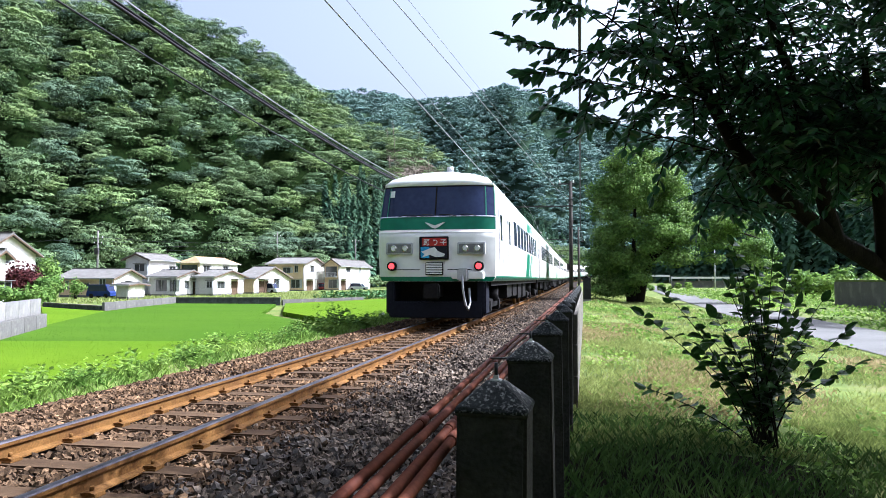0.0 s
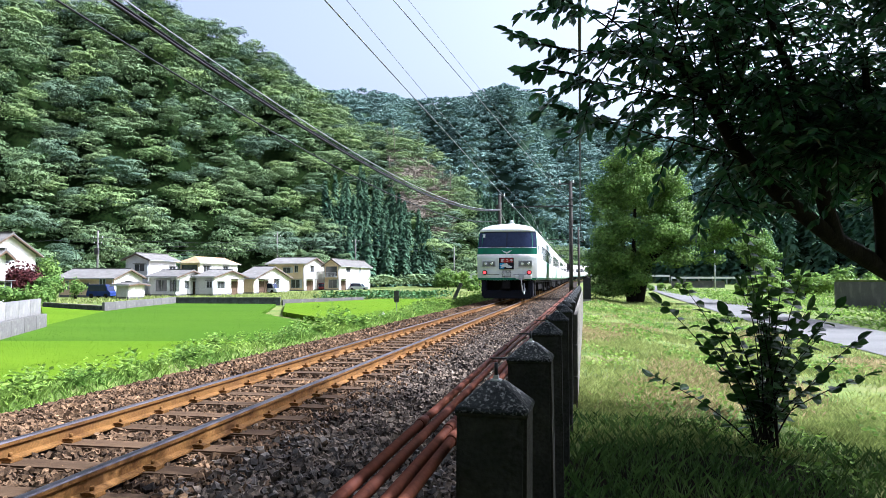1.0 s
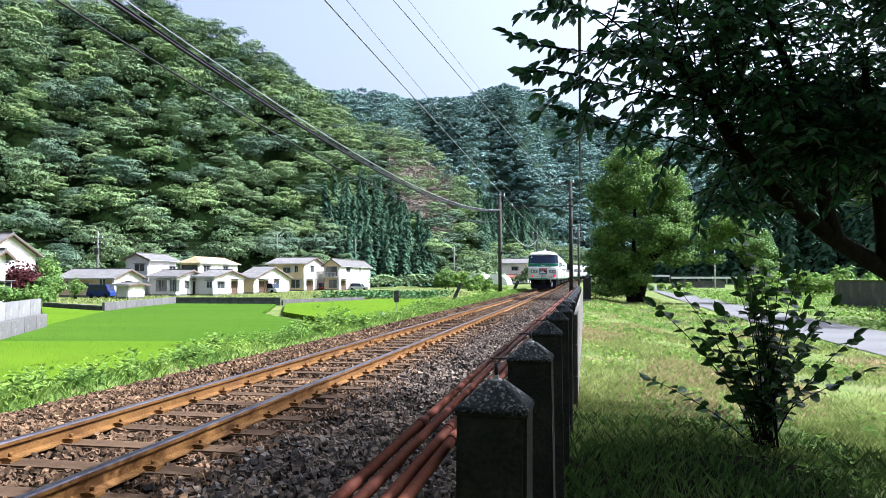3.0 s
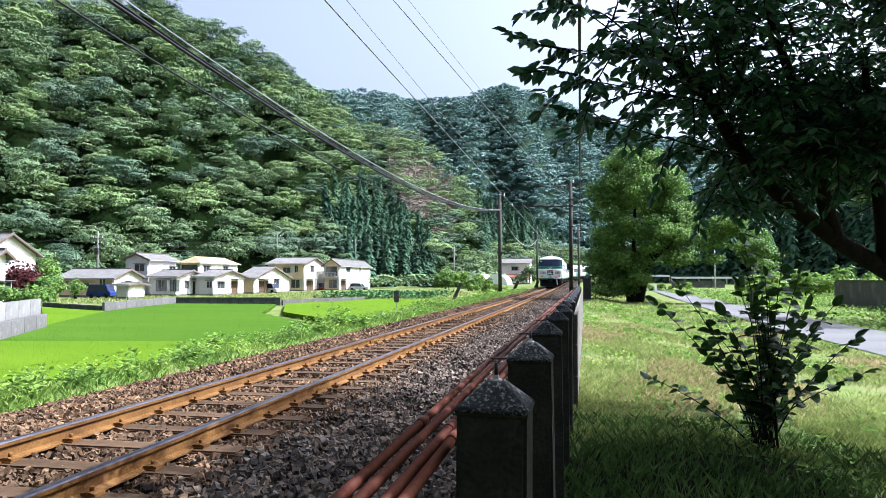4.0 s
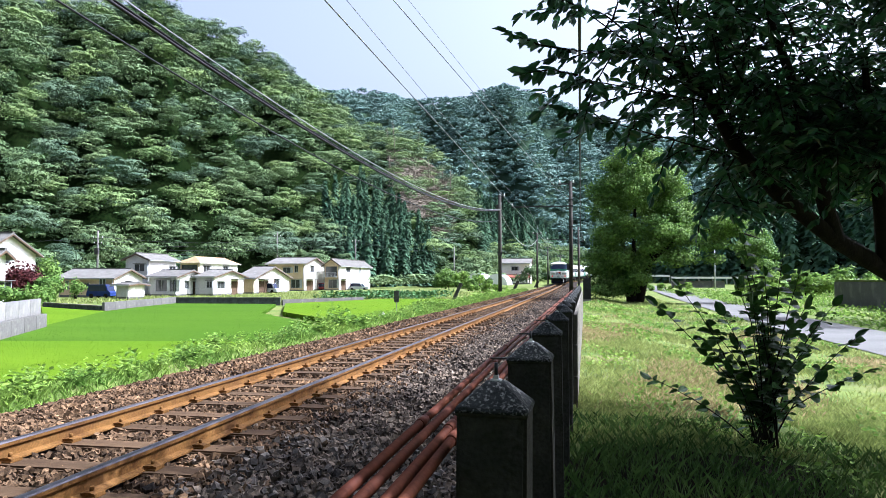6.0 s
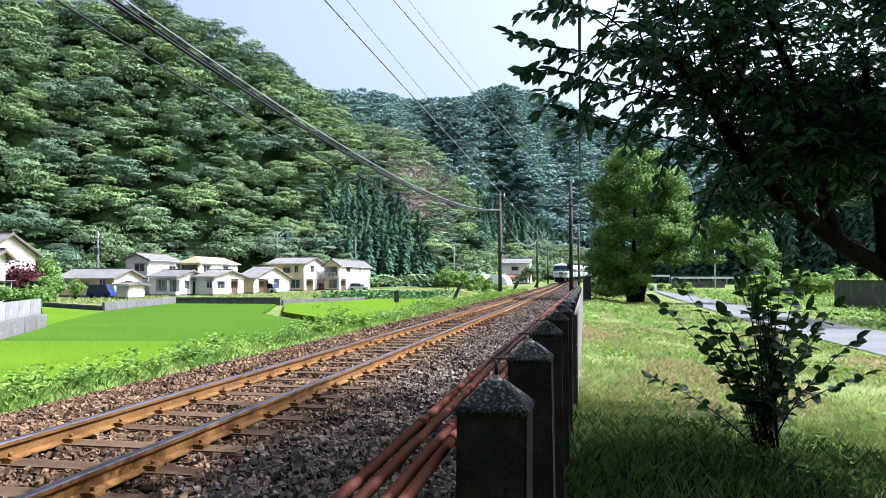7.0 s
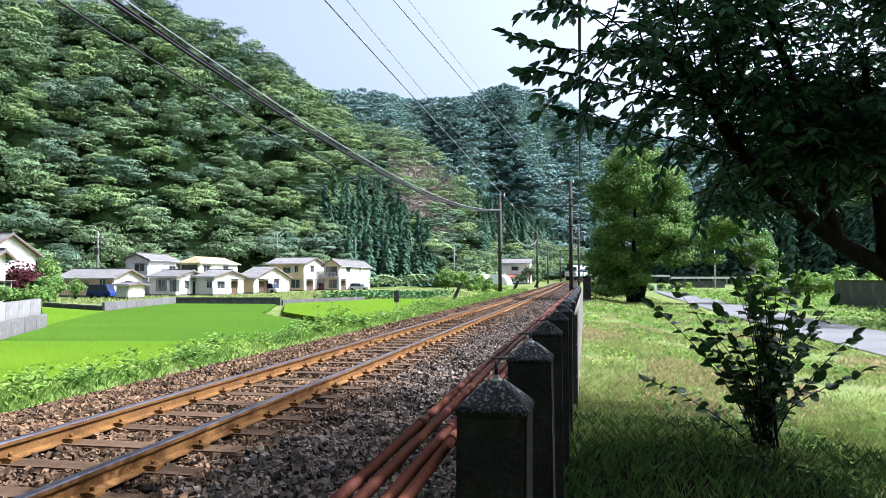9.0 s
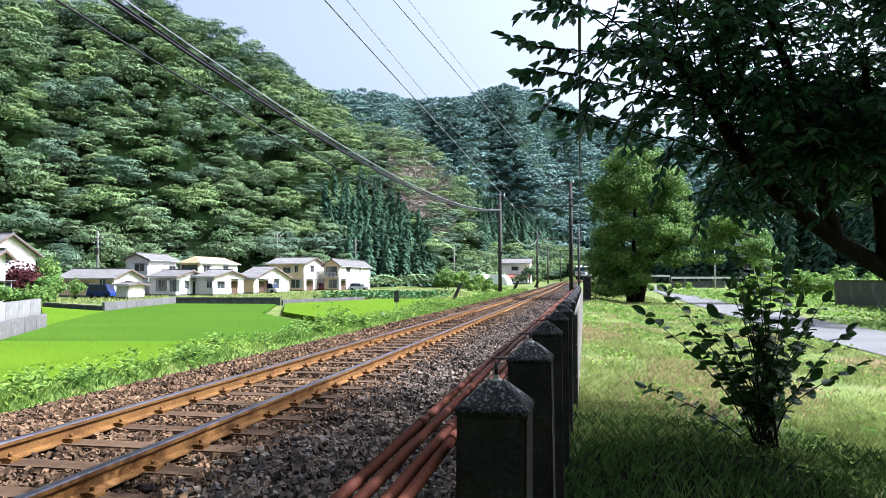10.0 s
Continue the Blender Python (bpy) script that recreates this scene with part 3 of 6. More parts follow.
build_ballast()


# ---- the concrete fence and the pipes it carries ----
def fence_x(y):
    return -0.2 + 0.0085 * max(0.0, y - 3.5)


def build_fence():
    w = 0.08
    bm = bmesh.new()
    outline = [(-w, -w), (w, -w), (w, w), (-w, w)]
    lv = [[bm.verts.new((x * k, y * k, z)) for x, y in outline] for z, k in ((-0.3, 1.0), (1.055, 0.97), (1.06, 1.0), (1.072, 1.0), (1.125, 0.25))]
    for a, b in zip(lv, lv[1:]):
        for i in range(4):
            bm.faces.new((a[i], a[(i + 1) % 4], b[(i + 1) % 4], b[i]))
    bm.faces.new(lv[-1])
    top_bm = bmesh.new()
    tl = [[top_bm.verts.new((x * k, y * k, z)) for x, y in outline] for z, k in ((1.062, 1.02), (1.074, 1.02), (1.128, 0.25))]
    for a, b in zip(tl, tl[1:]):
        for i in range(4):
            top_bm.faces.new((a[i], a[(i + 1) % 4], b[(i + 1) % 4], b[i]))
    top_bm.faces.new(tl[-1])
    top_bm.faces.new(tl[0][::-1])
    bmesh.ops.bevel(top_bm, geom=top_bm.edges[:], offset=0.004, segments=1, affect="EDGES")
    top_me = part("top", top_bm, POST_TOP).data
    es = [e for e in bm.edges if abs(e.verts[0].co.z - e.verts[1].co.z) > 0.03]
    bmesh.ops.bevel(bm, geom=es, offset=0.008, segments=2, affect="EDGES")
    bmesh.ops.recalc_face_normals(bm, faces=bm.faces[:])
    ys = [1.62, 2.64, 3.85, 5.1, 6.35, 7.6, 8.85, 10.1, 11.35, 12.6, 13.85, 15.1, 16.35, 17.6, 18.85, 20.1, 21.35, 22.6, 23.85, 25.1]
    body = part("post", bm, CONCRETE_OLD)
    me = body.data
    bpy.data.objects.remove(body)
    cap = bmesh.new()
    box(cap, -0.013, 0.013, -0.013, 0.013, 1.118, 1.131, bevel=0.002)
    box(cap, -0.006, 0.006, -0.006, 0.006, 1.131, 1.14)
    cap_me = part("cap", cap, GREY_METAL).data
    stub = bmesh.new()
    tube(stub, [(0, 0, 1.135), (0, 0, 1.168)], 0.0045, 6)
    stub_me = part("stub", stub, WIRE).data
    arm = bmesh.new()
    box(arm, -0.262, -0.075, -0.006, 0.006, 0.93, 0.9425)
    box(arm, -0.085, -0.079, -0.004, 0.004, 0.942, 1.069)
    box(arm, -0.15, -0.075, -0.004, 0.004, 1.062, 1.069)
    arm_me = part("bracket", arm, DARK_METAL).data
    for name in ("cap", "stub", "bracket", "top"):
        bpy.data.objects.remove(bpy.data.objects[name])
    rng = random.Random(8)
    for i, y in enumerate(ys):
        post = empty("fence_post", pose(fence_x(y) + (0.0 if i == 0 else 0.032 if i < 5 else 0.02), y, 0, rng.uniform(-0.6, 0.6), rng.uniform(-0.6, 0.6), rng.uniform(-2, 2)), "weathered mossy concrete fence post with a pyramid top", "fence post", "posts of the trackside fence")
        for nm, m_ in (("shaft", me), ("top", top_me), ("cap", cap_me), ("stub", stub_me), ("bracket", arm_me)):
            if nm == "bracket" and i == 0:
                continue
            o = new(nm, m_)
            o.parent = post
            if nm == "cap":
                o["label"] = "bright metal clamp"
            if nm == "bracket":
                o["label"] = "dark iron bracket"
        # pipes rest on the brackets
    return ys


FENCE_Y = build_fence()


def build_pipes():
    for off in (-0.24, -0.2, -0.15, -0.118):
        bm = bmesh.new()
        pts = [(fence_x(y) + off, y, 0.955) for y in (0.4, 3.5, 10, 18, 25.3)]
        tube(bm, pts, 0.0125, 10)
        pipe = part("conduit_pipe", bm, PIPE_RED)
        tagged(pipe, "rust-red steel conduit pipe carried along the fence", "pipe", "pipes along the fence")
        rr = random.Random(int(off * -1000))
        y = 0.9 + rr.random() * 1.2
        while y < 12:
            c = bmesh.new()
            tube(c, [(fence_x(y) + off, y, 0.955), (fence_x(y + 0.07) + off, y + 0.07, 0.955)], 0.0152, 10)
            part("coupling", c, PIPE_RED, pipe)
            y += 2.2 + rr.random()


build_pipes()


def build_panels():
    wall = empty("panel_wall", pose(0, 0, 0), "pale concrete panel wall along the fence posts", "wall")
    for a, b in zip(FENCE_Y[5:], FENCE_Y[6:]):
        xa, xb = fence_x(a) + 0.122, fence_x(b) + 0.122
        for z0, z1 in ((-0.2, 0.33), (0.34, 0.66), (0.67, 0.985)):
            o = part("panel", boxes((-0.02, 0.02, 0.006, b - a - 0.006, z0, z1), bevel=0.004), PANEL, wall)
            o.matrix_basis = pose(xa, a, 0, 0, 0, -math.degrees(math.atan2(xb - xa, b - a)))


build_panels()


# ---- the train ----
SHELL = [(1.42, 1.12), (1.49, 1.22), (1.515, 1.8), (1.51, 2.37), (1.50, 2.74), (1.48, 3.1), (1.455, 3.48), (1.41, 3.64), (1.24, 3.79), (0.78, 3.93), (0.32, 3.99), (0.0, 4.0)]


def face_y(z):
    return float(np.interp(z, [1.12, 2.33, 2.40, 2.74, 3.54, 3.64, 3.79, 3.93, 4.0], [-9.96, -10.0, -9.93, -9.9, -9.66, -9.72, -9.6, -9.4, -9.1]))


def half_width(z):
    zs = [p[1] for p in SHELL]
    return float(np.interp(z, zs, [p[0] for p in SHELL]))


def face_patch(z_rows, u0=-1.0, u1=1.0, proud=0.0, cols=17):
    """A curved piece of the cab's front between heights."""
    bm = bmesh.new()
    grid = []
    for z in z_rows:
        row = []
        for i in range(cols):
            u = u0 + (u1 - u0) * i / (cols - 1)
            row.append(bm.verts.new((half_width(z) * u, face_y(z) + 0.24 * abs(u) ** 5 - proud, z)))
        grid.append(row)
    for a, b in zip(grid, grid[1:]):
        for i in range(cols - 1):
            f = bm.faces.new((a[i], a[i + 1], b[i + 1], b[i]))
            f.smooth = True
    return bm


def car_shell(cab):
    bm = bmesh.new()
    ring = [(x, z) for x, z in SHELL] + [(-x, z) for x, z in SHELL[-2::-1]]
    stations = []
    for k in range(6):
        row = []
        for x, z in ring:
            front = face_y(z) + 0.24 if cab else -9.72
            y = [front, max(front, -9.0), -5.0, 0.0, 5.0, 9.72][k]
            row.append(bm.verts.new((x, y, z)))
        stations.append(row)
    for a, b in zip(stations, stations[1:]):
        for i in range(len(ring) - 1):
            f = bm.faces.new((a[i], b[i], b[i + 1], a[i + 1]))
            f.smooth = True
        bm.faces.new((a[0], a[-1], b[-1], b[0]))
    bm.faces.new(stations[-1])
    if not cab:
        bm.faces.new(stations[0][::-1])
    bmesh.ops.recalc_face_normals(bm, faces=bm.faces[:])
    return bm


def side_panel(y0, y1, z0, z1, side, proud, lean=0.0, rows=3):
    """A thin panel that follows the car's side, leaning along it where asked."""
    bm = bmesh.new()
    lo, hi = [], []
    for k in range(rows + 1):
        z = z0 + (z1 - z0) * k / rows
        x = half_width(z) + proud
        s = lean * (z - z0)
        lo.append([bm.verts.new((side * a, y0 + s, z)) for a in (x, x - 0.03)])
        hi.append([bm.verts.new((side * a, y1 + s, z)) for a in (x, x - 0.03)])
    for k in range(rows):
        bm.faces.new((lo[k][0], hi[k][0], hi[k + 1][0], lo[k + 1][0]))
        bm.faces.new((lo[k][0], lo[k + 1][0], lo[k + 1][1], lo[k][1]))
        bm.faces.new((hi[k][0], hi[k][1], hi[k + 1][1], hi[k + 1][0]))
    bm.faces.new((lo[-1][0], hi[-1][0], hi[-1][1], lo[-1][1]))
    bm.faces.new((lo[0][0], lo[0][1], hi[0][1], hi[0][0]))
    bmesh.ops.recalc_face_normals(bm, faces=bm.faces[:])
    return bm


def bogie(parent, y):
    bm = boxes((-1.12, -0.98, y - 1.5, y + 1.5, 0.38, 0.62), (0.98, 1.12, y - 1.5, y + 1.5, 0.38, 0.62), (-1.0, 1.0, y - 0.2, y + 0.2, 0.4, 0.7), bevel=0.02)
    for sx in (-1.05, 1.05):
        for dy in (-1.05, 1.05):
            box(bm, sx - 0.12, sx + 0.12, y + dy - 0.16, y + dy + 0.16, 0.28, 0.6, bevel=0.03)
        tube(bm, [(sx, y, 0.55), (sx, y, 0.98)], 0.2, 12)
    b = part("bogie", bm, UNDER, parent, "dark grimy bogie")
    for dy in (-1.05, 1.05):
        for sx in (-0.56, 0.56):
            w = bmesh.new()
            tube(w, [(sx - 0.06, y + dy, 0.43), (sx + 0.06, y + dy, 0.43)], 0.43, 24)
            part("wheel", w, RUST, b, "steel wheel")


def build_car(cab, label, dirty=False):
    car = empty("railcar", pose(0, 0, 0), label, "train car", "cars of the train")
    white = WHITE_PAINT if cab else WHITE_DIRTY
    body = part("body", car_shell(cab), white, car, "white painted shell" if cab else "weathered white painted shell")
    # green base line, windows, doors, stripes
    for side in (-1, 1):
        part("base_stripe", side_panel(-9.5, 9.6, 1.14, 1.26, side, 0.004), GREEN_PAINT, body, "thin green stripe")
        first = -4.6 if cab else -7.4
        n = 9 if cab else 11
        for i in range(n):
            y = first + i * 1.38
            part("window", side_panel(y, y + 1.05, 2.25, 3.05, side, 0.006), GLASS_DARK, body, "dark side window")
        doors = (-7.9, 8.2) if not cab else (-8.9, -6.6, 8.4)
        for y in doors:
            d = part("door", side_panel(y, y + 0.95, 1.2, 3.1, side, 0.005), white, body, "white sliding door")
            part("door_window", side_panel(y + 0.28, y + 0.68, 2.2, 2.9, side, 0.01), GLASS_DARK, d, "narrow door window")
            part("door_seal", side_panel(y - 0.07, y, 1.2, 3.1, side, 0.008), UNDER, d)
            part("door_seal", side_panel(y + 0.95, y + 1.02, 1.2, 3.1, side, 0.008), UNDER, d)
        base = 0.6 if cab else -2.0
        for y0, w in ((base, 1.7), (base + 2.1, 0.75), (base + 3.2, 0.3)):
            part("slant_stripe", side_panel(y0, y0 + w, 1.27, 2.2, side, 0.004, lean=0.55), GREEN_PAINT, body, "slanting green stripe")
            part("slant_stripe", side_panel(y0 + 0.95, y0 + 0.95 + w, 3.09, 3.48, side, 0.004, lean=0.55), GREEN_PAINT, body, "slanting green stripe")
    # roof units
    for y in (-4.5, 0.5, 5.5):
        part("roof_unit", boxes((-0.65, 0.65, y - 1.2, y + 1.2, 3.84, 4.1), bevel=0.06), GREY_METAL, car, "grey roof cooling unit")
    # underfloor
    rng = random.Random(2)
    for y in (-3.6, -1.6, 0.6, 2.8):
        part("equipment_box", boxes((-1.25, 1.25, y - 0.8, y + 0.8, 0.42 + rng.random() * 0.15, 1.1), bevel=0.03), UNDER, car, "dark underfloor box")
    part("floor_frame", boxes((-1.35, 1.35, -9.4, 9.6, 1.0, 1.12)), UNDER, car)
    bogie(car, -6.9)
    bogie(car, 6.9)
    if not cab:
        part("gangway", boxes((-0.5, 0.5, -10.0, -9.7, 1.15, 3.1), bevel=0.05), UNDER, car, "dark gangway bellows")
    part("gangway", boxes((-0.5, 0.5, 9.7, 10.0, 1.15, 3.1), bevel=0.05), UNDER, car, "dark gangway bellows")
    return car


def cab_front(car):
    front = part("cab_front", face_patch([1.12, 1.25, 1.8, 2.2, 2.33, 2.37]), WHITE_PAINT, car, "white rounded cab front")
    part("ledge", face_patch([2.355, 2.37, 2.40, 2.42], proud=0.03), WHITE_PAINT, front)
    part("green_band", face_patch([2.40, 2.5, 2.75]), GREEN_PAINT, front, "green band under the windscreen")
    part("green_hem", face_patch([1.125, 1.2, 1.235], proud=0.004), GREEN_PAINT, front, "green hem")
    part("brow", face_patch([3.55, 3.61, 3.68, 3.77, 3.84, 3.91, 3.96, 4.0]), WHITE_PAINT, front, "white curved roof brow")
    scr = part("windscreen", face_patch([2.75, 3.0, 3.3, 3.55]), GLASS_DARK, front, "dark tinted windscreen")
    for u0, u1 in ((-1.0, -0.985), (-0.012, 0.012), (-0.86, -0.845), (0.845, 0.86), (0.985, 1.0)):
        part("pillar", face_patch([2.76, 3.0, 3.3, 3.545], u0, u1, 0.012, 4), UNDER if abs(u0) < 0.5 else GREEN_PAINT, scr)
    part("screen_seal", face_patch([3.53, 3.56], proud=0.014), UNDER, scr)
    part("screen_seal", face_patch([2.745, 2.77], proud=0.014), CHROME, scr, "bright lower trim")
    part("sticker", face_patch([3.28, 3.45], -0.86, -0.76, 0.006, 4), SHEET_WHITE, scr, "pale paper sheet")
    # wipers
    for x, lean in ((-0.95, 0.45), (-0.55, 0.5), (0.55, -0.45), (1.05, -0.4)):
        bm = bmesh.new()
        tube(bm, [(x, -9.95, 2.75), (x + lean * 0.5, -9.95, 2.8), (x + lean, -9.94, 2.79)], 0.012, 6)
        part("wiper", bm, UNDER, front)
    # silver chevron
    for sx in (-1, 1):
        bm = bmesh.new()
        prism(bm, [(0, 2.44), (sx * 0.08, 2.47), (sx * 0.26, 2.60), (sx * 0.2, 2.595), (0, 2.52)], -9.97, -9.94)
        part("chevron", bm, SHEET_WHITE, front, "silver chevron emblem")
    # headlamps
    for c in (-0.9, 0.93):
        h = part("headlight", boxes((c - 0.35, c + 0.35, -10.03, -9.9, 1.79, 2.09), bevel=0.015), GREY_METAL, car, "oblong twin headlight in a metal bezel")
        part("lamp_panel", boxes((c - 0.31, c + 0.31, -10.036, -10.0, 1.82, 2.06), bevel=0.01), LAMP_GREY, h, "grey lamp panel")
        for dx in (-0.15, 0.15):
            bm = bmesh.new()
            tube(bm, [(c + dx, -10.06, 1.94), (c + dx, -10.0, 1.94)], [0.075, 0.1], 18)
            part("lens", bm, CHROME, h, "round clear headlamp lens")
            bm = bmesh.new()
            tube(bm, [(c + dx, -10.068, 1.94), (c + dx, -10.05, 1.94)], 0.055, 14)
            part("reflector", bm, SHEET_WHITE, h)
    for c in (-1.1, 1.12):
        bm = bmesh.new()
        tube(bm, [(c, -10.05, 1.5), (c, -9.85, 1.5)], 0.12, 20)
        t = part("tail_light", bm, UNDER, car, "round red tail light, lit")
        bm = bmesh.new()
        tube(bm, [(c, -10.075, 1.5), (c, -10.0, 1.5)], [0.07, 0.09], 18)
        part("red_lens", bm, RED_GLOW, t, "glowing red lens")
    # head sign: painted plate with a reddish top, blue foot and a pale drifting shape
    sign = part("head_sign", boxes((-0.38, 0.36, -10.05, -9.95, 1.66, 2.24), bevel=0.012), UNDER, car, "lit train name plate in red, blue and black")
    plate = part("sign_plate", boxes((-0.345, 0.325, -10.058, -10.0, 1.695, 2.205)), SIGN_DARK, sign)
    part("sign_field", boxes((-0.30, 0.32, -10.062, -10.0, 2.0, 2.2)), SIGN_RED, sign, "red upper field")
    part("sign_field", boxes((-0.34, -0.12, -10.062, -10.0, 1.7, 1.98)), SIGN_BLUE, sign, "blue lower field")
    bm = bmesh.new()
    prism(bm, [(-0.3, 1.72), (-0.1, 1.78), (0.05, 1.72), (0.25, 1.74), (0.28, 1.8), (0.1, 1.87), (0.02, 1.97), (-0.1, 1.95), (-0.2, 1.9), (-0.33, 1.86), (-0.24, 1.8)], -10.066, -10.05)
    part("sign_shape", bm, SHEET_WHITE, sign, "pale plain figure-like shape")
    # lettering of the name
    for ch, x in (("踊", -0.27), ("り", -0.05), ("子", 0.15)):
        cu = bpy.data.curves.new("sign_letter", "FONT")
        cu.body, cu.size, cu.extrude, cu.offset = ch, 0.17, 0.002, 0.003
        cu.materials.append(SHEET_WHITE)
        o = new("sign_letter", cu)
        o.parent = sign
        o.matrix_basis = pose(x, -10.066, 2.03, 90, 0, 0)
    # grille of slats
    g = part("grille", boxes((-0.23, 0.22, -10.02, -9.9, 1.28, 1.60), bevel=0.01), UNDER, car, "white louvred grille")
    for i in range(7):
        z = 1.305 + i * 0.042
        part("slat", boxes((-0.21, 0.20, -10.035, -10.0, z, z + 0.024)), WHITE_PAINT, g)
    for a, b in ((-1.0, -0.36), (0.34, 0.95)):
        part("hand_rail", boxes((a, b, -10.06, -10.04, 1.40, 1.42), bevel=0.004), UNDER, car, "dark horizontal grab rail")
    part("step", boxes((0.45, 1.25, -10.12, -9.9, 1.18, 1.36), bevel=0.02), WHITE_PAINT, car, "white step box")
    # coupler, hose, skirt
    c = part("coupler", boxes((-0.14, 0.14, -10.3, -9.4, 0.72, 1.02), (-0.2, 0.2, -10.42, -10.25, 0.68, 1.06), bevel=0.03), UNDER, car, "dark knuckle coupler")
    bm = bmesh.new()
    tube(bm, [(0.72, -10.1, 1.42), (0.74, -10.2, 1.2), (0.76, -10.22, 0.9), (0.82, -10.2, 0.55), (0.87, -10.1, 0.42), (0.9, -10.0, 0.6), (0.86, -9.9, 0.95)], 0.03, 8)
    part("air_hose", bm, GREY_METAL, car, "pale hanging air hose")
    part("jumper", boxes((0.6, 0.88, -10.2, -10.0, 1.12, 1.44), bevel=0.04), GREY_METAL, car, "grey jumper socket")
    part("skirt", boxes((-1.2, 1.2, -9.9, -9.75, 0.2, 0.62), (-1.28, -1.05, -9.88, -9.2, 0.3, 1.1), (1.05, 1.28, -9.88, -9.2, 0.3, 1.1), bevel=0.03), BLUE_SKIRT, car, "dark blue snow skirt")
    # dark plate added in place of the shadow under the cab
    part("under_shadow_plate", boxes((-1.2, 1.2, -9.3, -9.2, 0.5, 1.1)), UNDER, car)
    bm = bmesh.new()
    tube(bm, [(0.1, -8.3, 3.85), (0.1, -8.3, 4.1)], 0.16, 12)
    tube(bm, [(0.1, -8.3, 4.1), (0.1, -8.3, 4.25)], 0.09, 12)
    part("roof_horn", bm, GREY_METAL, car, "grey roof fitting")


RED_GLOW = glow("red_lamp", (1.0, 0.05, 0.05), 0.9)
SIGN_DARK = mat("sign_black", (0.012, 0.012, 0.02), (0.02, 0.02, 0.03), 0.3, 0.3, 0, spread=0)
SIGN_RED = mat("sign_red", (0.25, 0.02, 0.02), (0.4, 0.04, 0.03), 0.2, 0.3, 0, spread=0)
SIGN_BLUE = mat("sign_blue", (0.03, 0.2, 0.4), (0.06, 0.35, 0.6), 0.2, 0.3, 0, spread=0)

END_CAR = build_car(True, "white and green express end car with red tail lights")
cab_front(END_CAR)
MID_CAR = build_car(False, "white and green express train car with dark windows")
CARS = [END_CAR, MID_CAR] + [copy_thing(MID_CAR, pose(0, 0, 0)) for _ in range(8)]
CARS[9].name = "railcar"


def car_pose(s):
    """A car's place with its middle s metres along the line."""
    a, b = track_point(s - 6.9, 0, 0.181), track_point(s + 6.9, 0, 0.181)
    d = (b - a).normalized()
    yaw, pitch = math.atan2(-d.x, d.y), math.asin(d.z)
    return Matrix.Translation((a + b) / 2) @ Matrix.Rotation(yaw, 4, "Z") @ Matrix.Rotation(pitch, 4, "X")


def motions():
    for k, car in enumerate(CARS):
        walk(car, [(t * 0.5, car_pose(17.3 + 18.12 * t * 0.5 + (0, -0.5, -0.2)[t if t < 3 else 0] + 10 + 20 * k)) for t in range(21)])
    sway()


SWAY = ((0, 0.0), (0.5, 4.0), (1, 7.0), (1.5, 4.0), (2, 5.5), (2.5, 5.5), (3.2, 4.6), (4, 5.5), (4.5, 7.0), (5, 6.3), (5.5, 6.3), (6.2, 5.2), (7, 6.3), (7.5, 4.0), (8, 2.3), (8.5, 4.0), (9, 4.2), (9.5, 1.8), (10, 0.6))


def sway():
    """The breeze moves the shrub's stems and the cherry's outer sprays."""
    for stem, reach in SHRUB_PARTS:
        k = 0.45 + 0.6 * abs(reach)
        walk(stem, [(t, pose(0, 0, 0, 0, a * k, 0)) for t, a in SWAY])
    for i, (spray, base) in enumerate(SPRAYS):
        walk(spray, [(t, pose(*base, 0, (a - 4) * (0.5 - 0.2 * (i % 2)), (a - 4) * 0.4)) for t, a in SWAY])


# ---- leaves, twigs, trees ----
def leaf_mesh(name, P, D, L, W, material, rng, parent=None, label="", flat=0.5, oval=False):
    """Folded, pointed leaves at P along D, each of length L and width W."""
    P, D = np.asarray(P, float), np.asarray(D, float)
    n = len(P)
    D = D / np.linalg.norm(D, axis=1, keepdims=True)
    up = rng.normal(0, flat, (n, 3)) + (0, 0, 1)
    S = np.cross(D, up)
    S /= np.linalg.norm(S, axis=1, keepdims=True) + 1e-9
    N = np.cross(S, D)
    L, W = np.broadcast_to(L, n)[:, None], np.broadcast_to(W, n)[:, None]
    if oval:
        half = [P + D * L * a - N * L * c for a, c in ((0.0, 0.0), (0.5, 0.0), (1.0, 0.12))]
        right, left = ([P + D * L * a + k * S * W * w + N * W * 0.12 - N * L * c for a, w, c in ((0.15, 0.34, 0.0), (0.45, 0.5, 0.0), (0.78, 0.34, 0.05))] for k in (1, -1))
        V = np.stack(half + right + left, 1).reshape(-1, 3)
        b = np.arange(n)[:, None] * 9
        F = np.concatenate([b + f for f in ([0, 3, 4, 1], [1, 4, 5, 2], [0, 1, 7, 6], [1, 2, 8, 7])], 0)
        return raw(name, V, F, material, parent, label)
    v = [P, P + D * L * 0.25 + S * W * 0.44 + N * W * 0.12, P + D * L * 0.68 + S * W * 0.42 + N * W * 0.1, P + D * L - N * L * 0.1,
         P + D * L * 0.68 - S * W * 0.42 + N * W * 0.1, P + D * L * 0.25 - S * W * 0.44 + N * W * 0.12]
    V = np.stack(v, 1).reshape(-1, 3)
    b = np.arange(n)[:, None] * 6
    F = np.concatenate([b + [0, 1, 2, 3], b + [0, 3, 4, 5]], 0)
    return raw(name, V, F, material, parent, label)


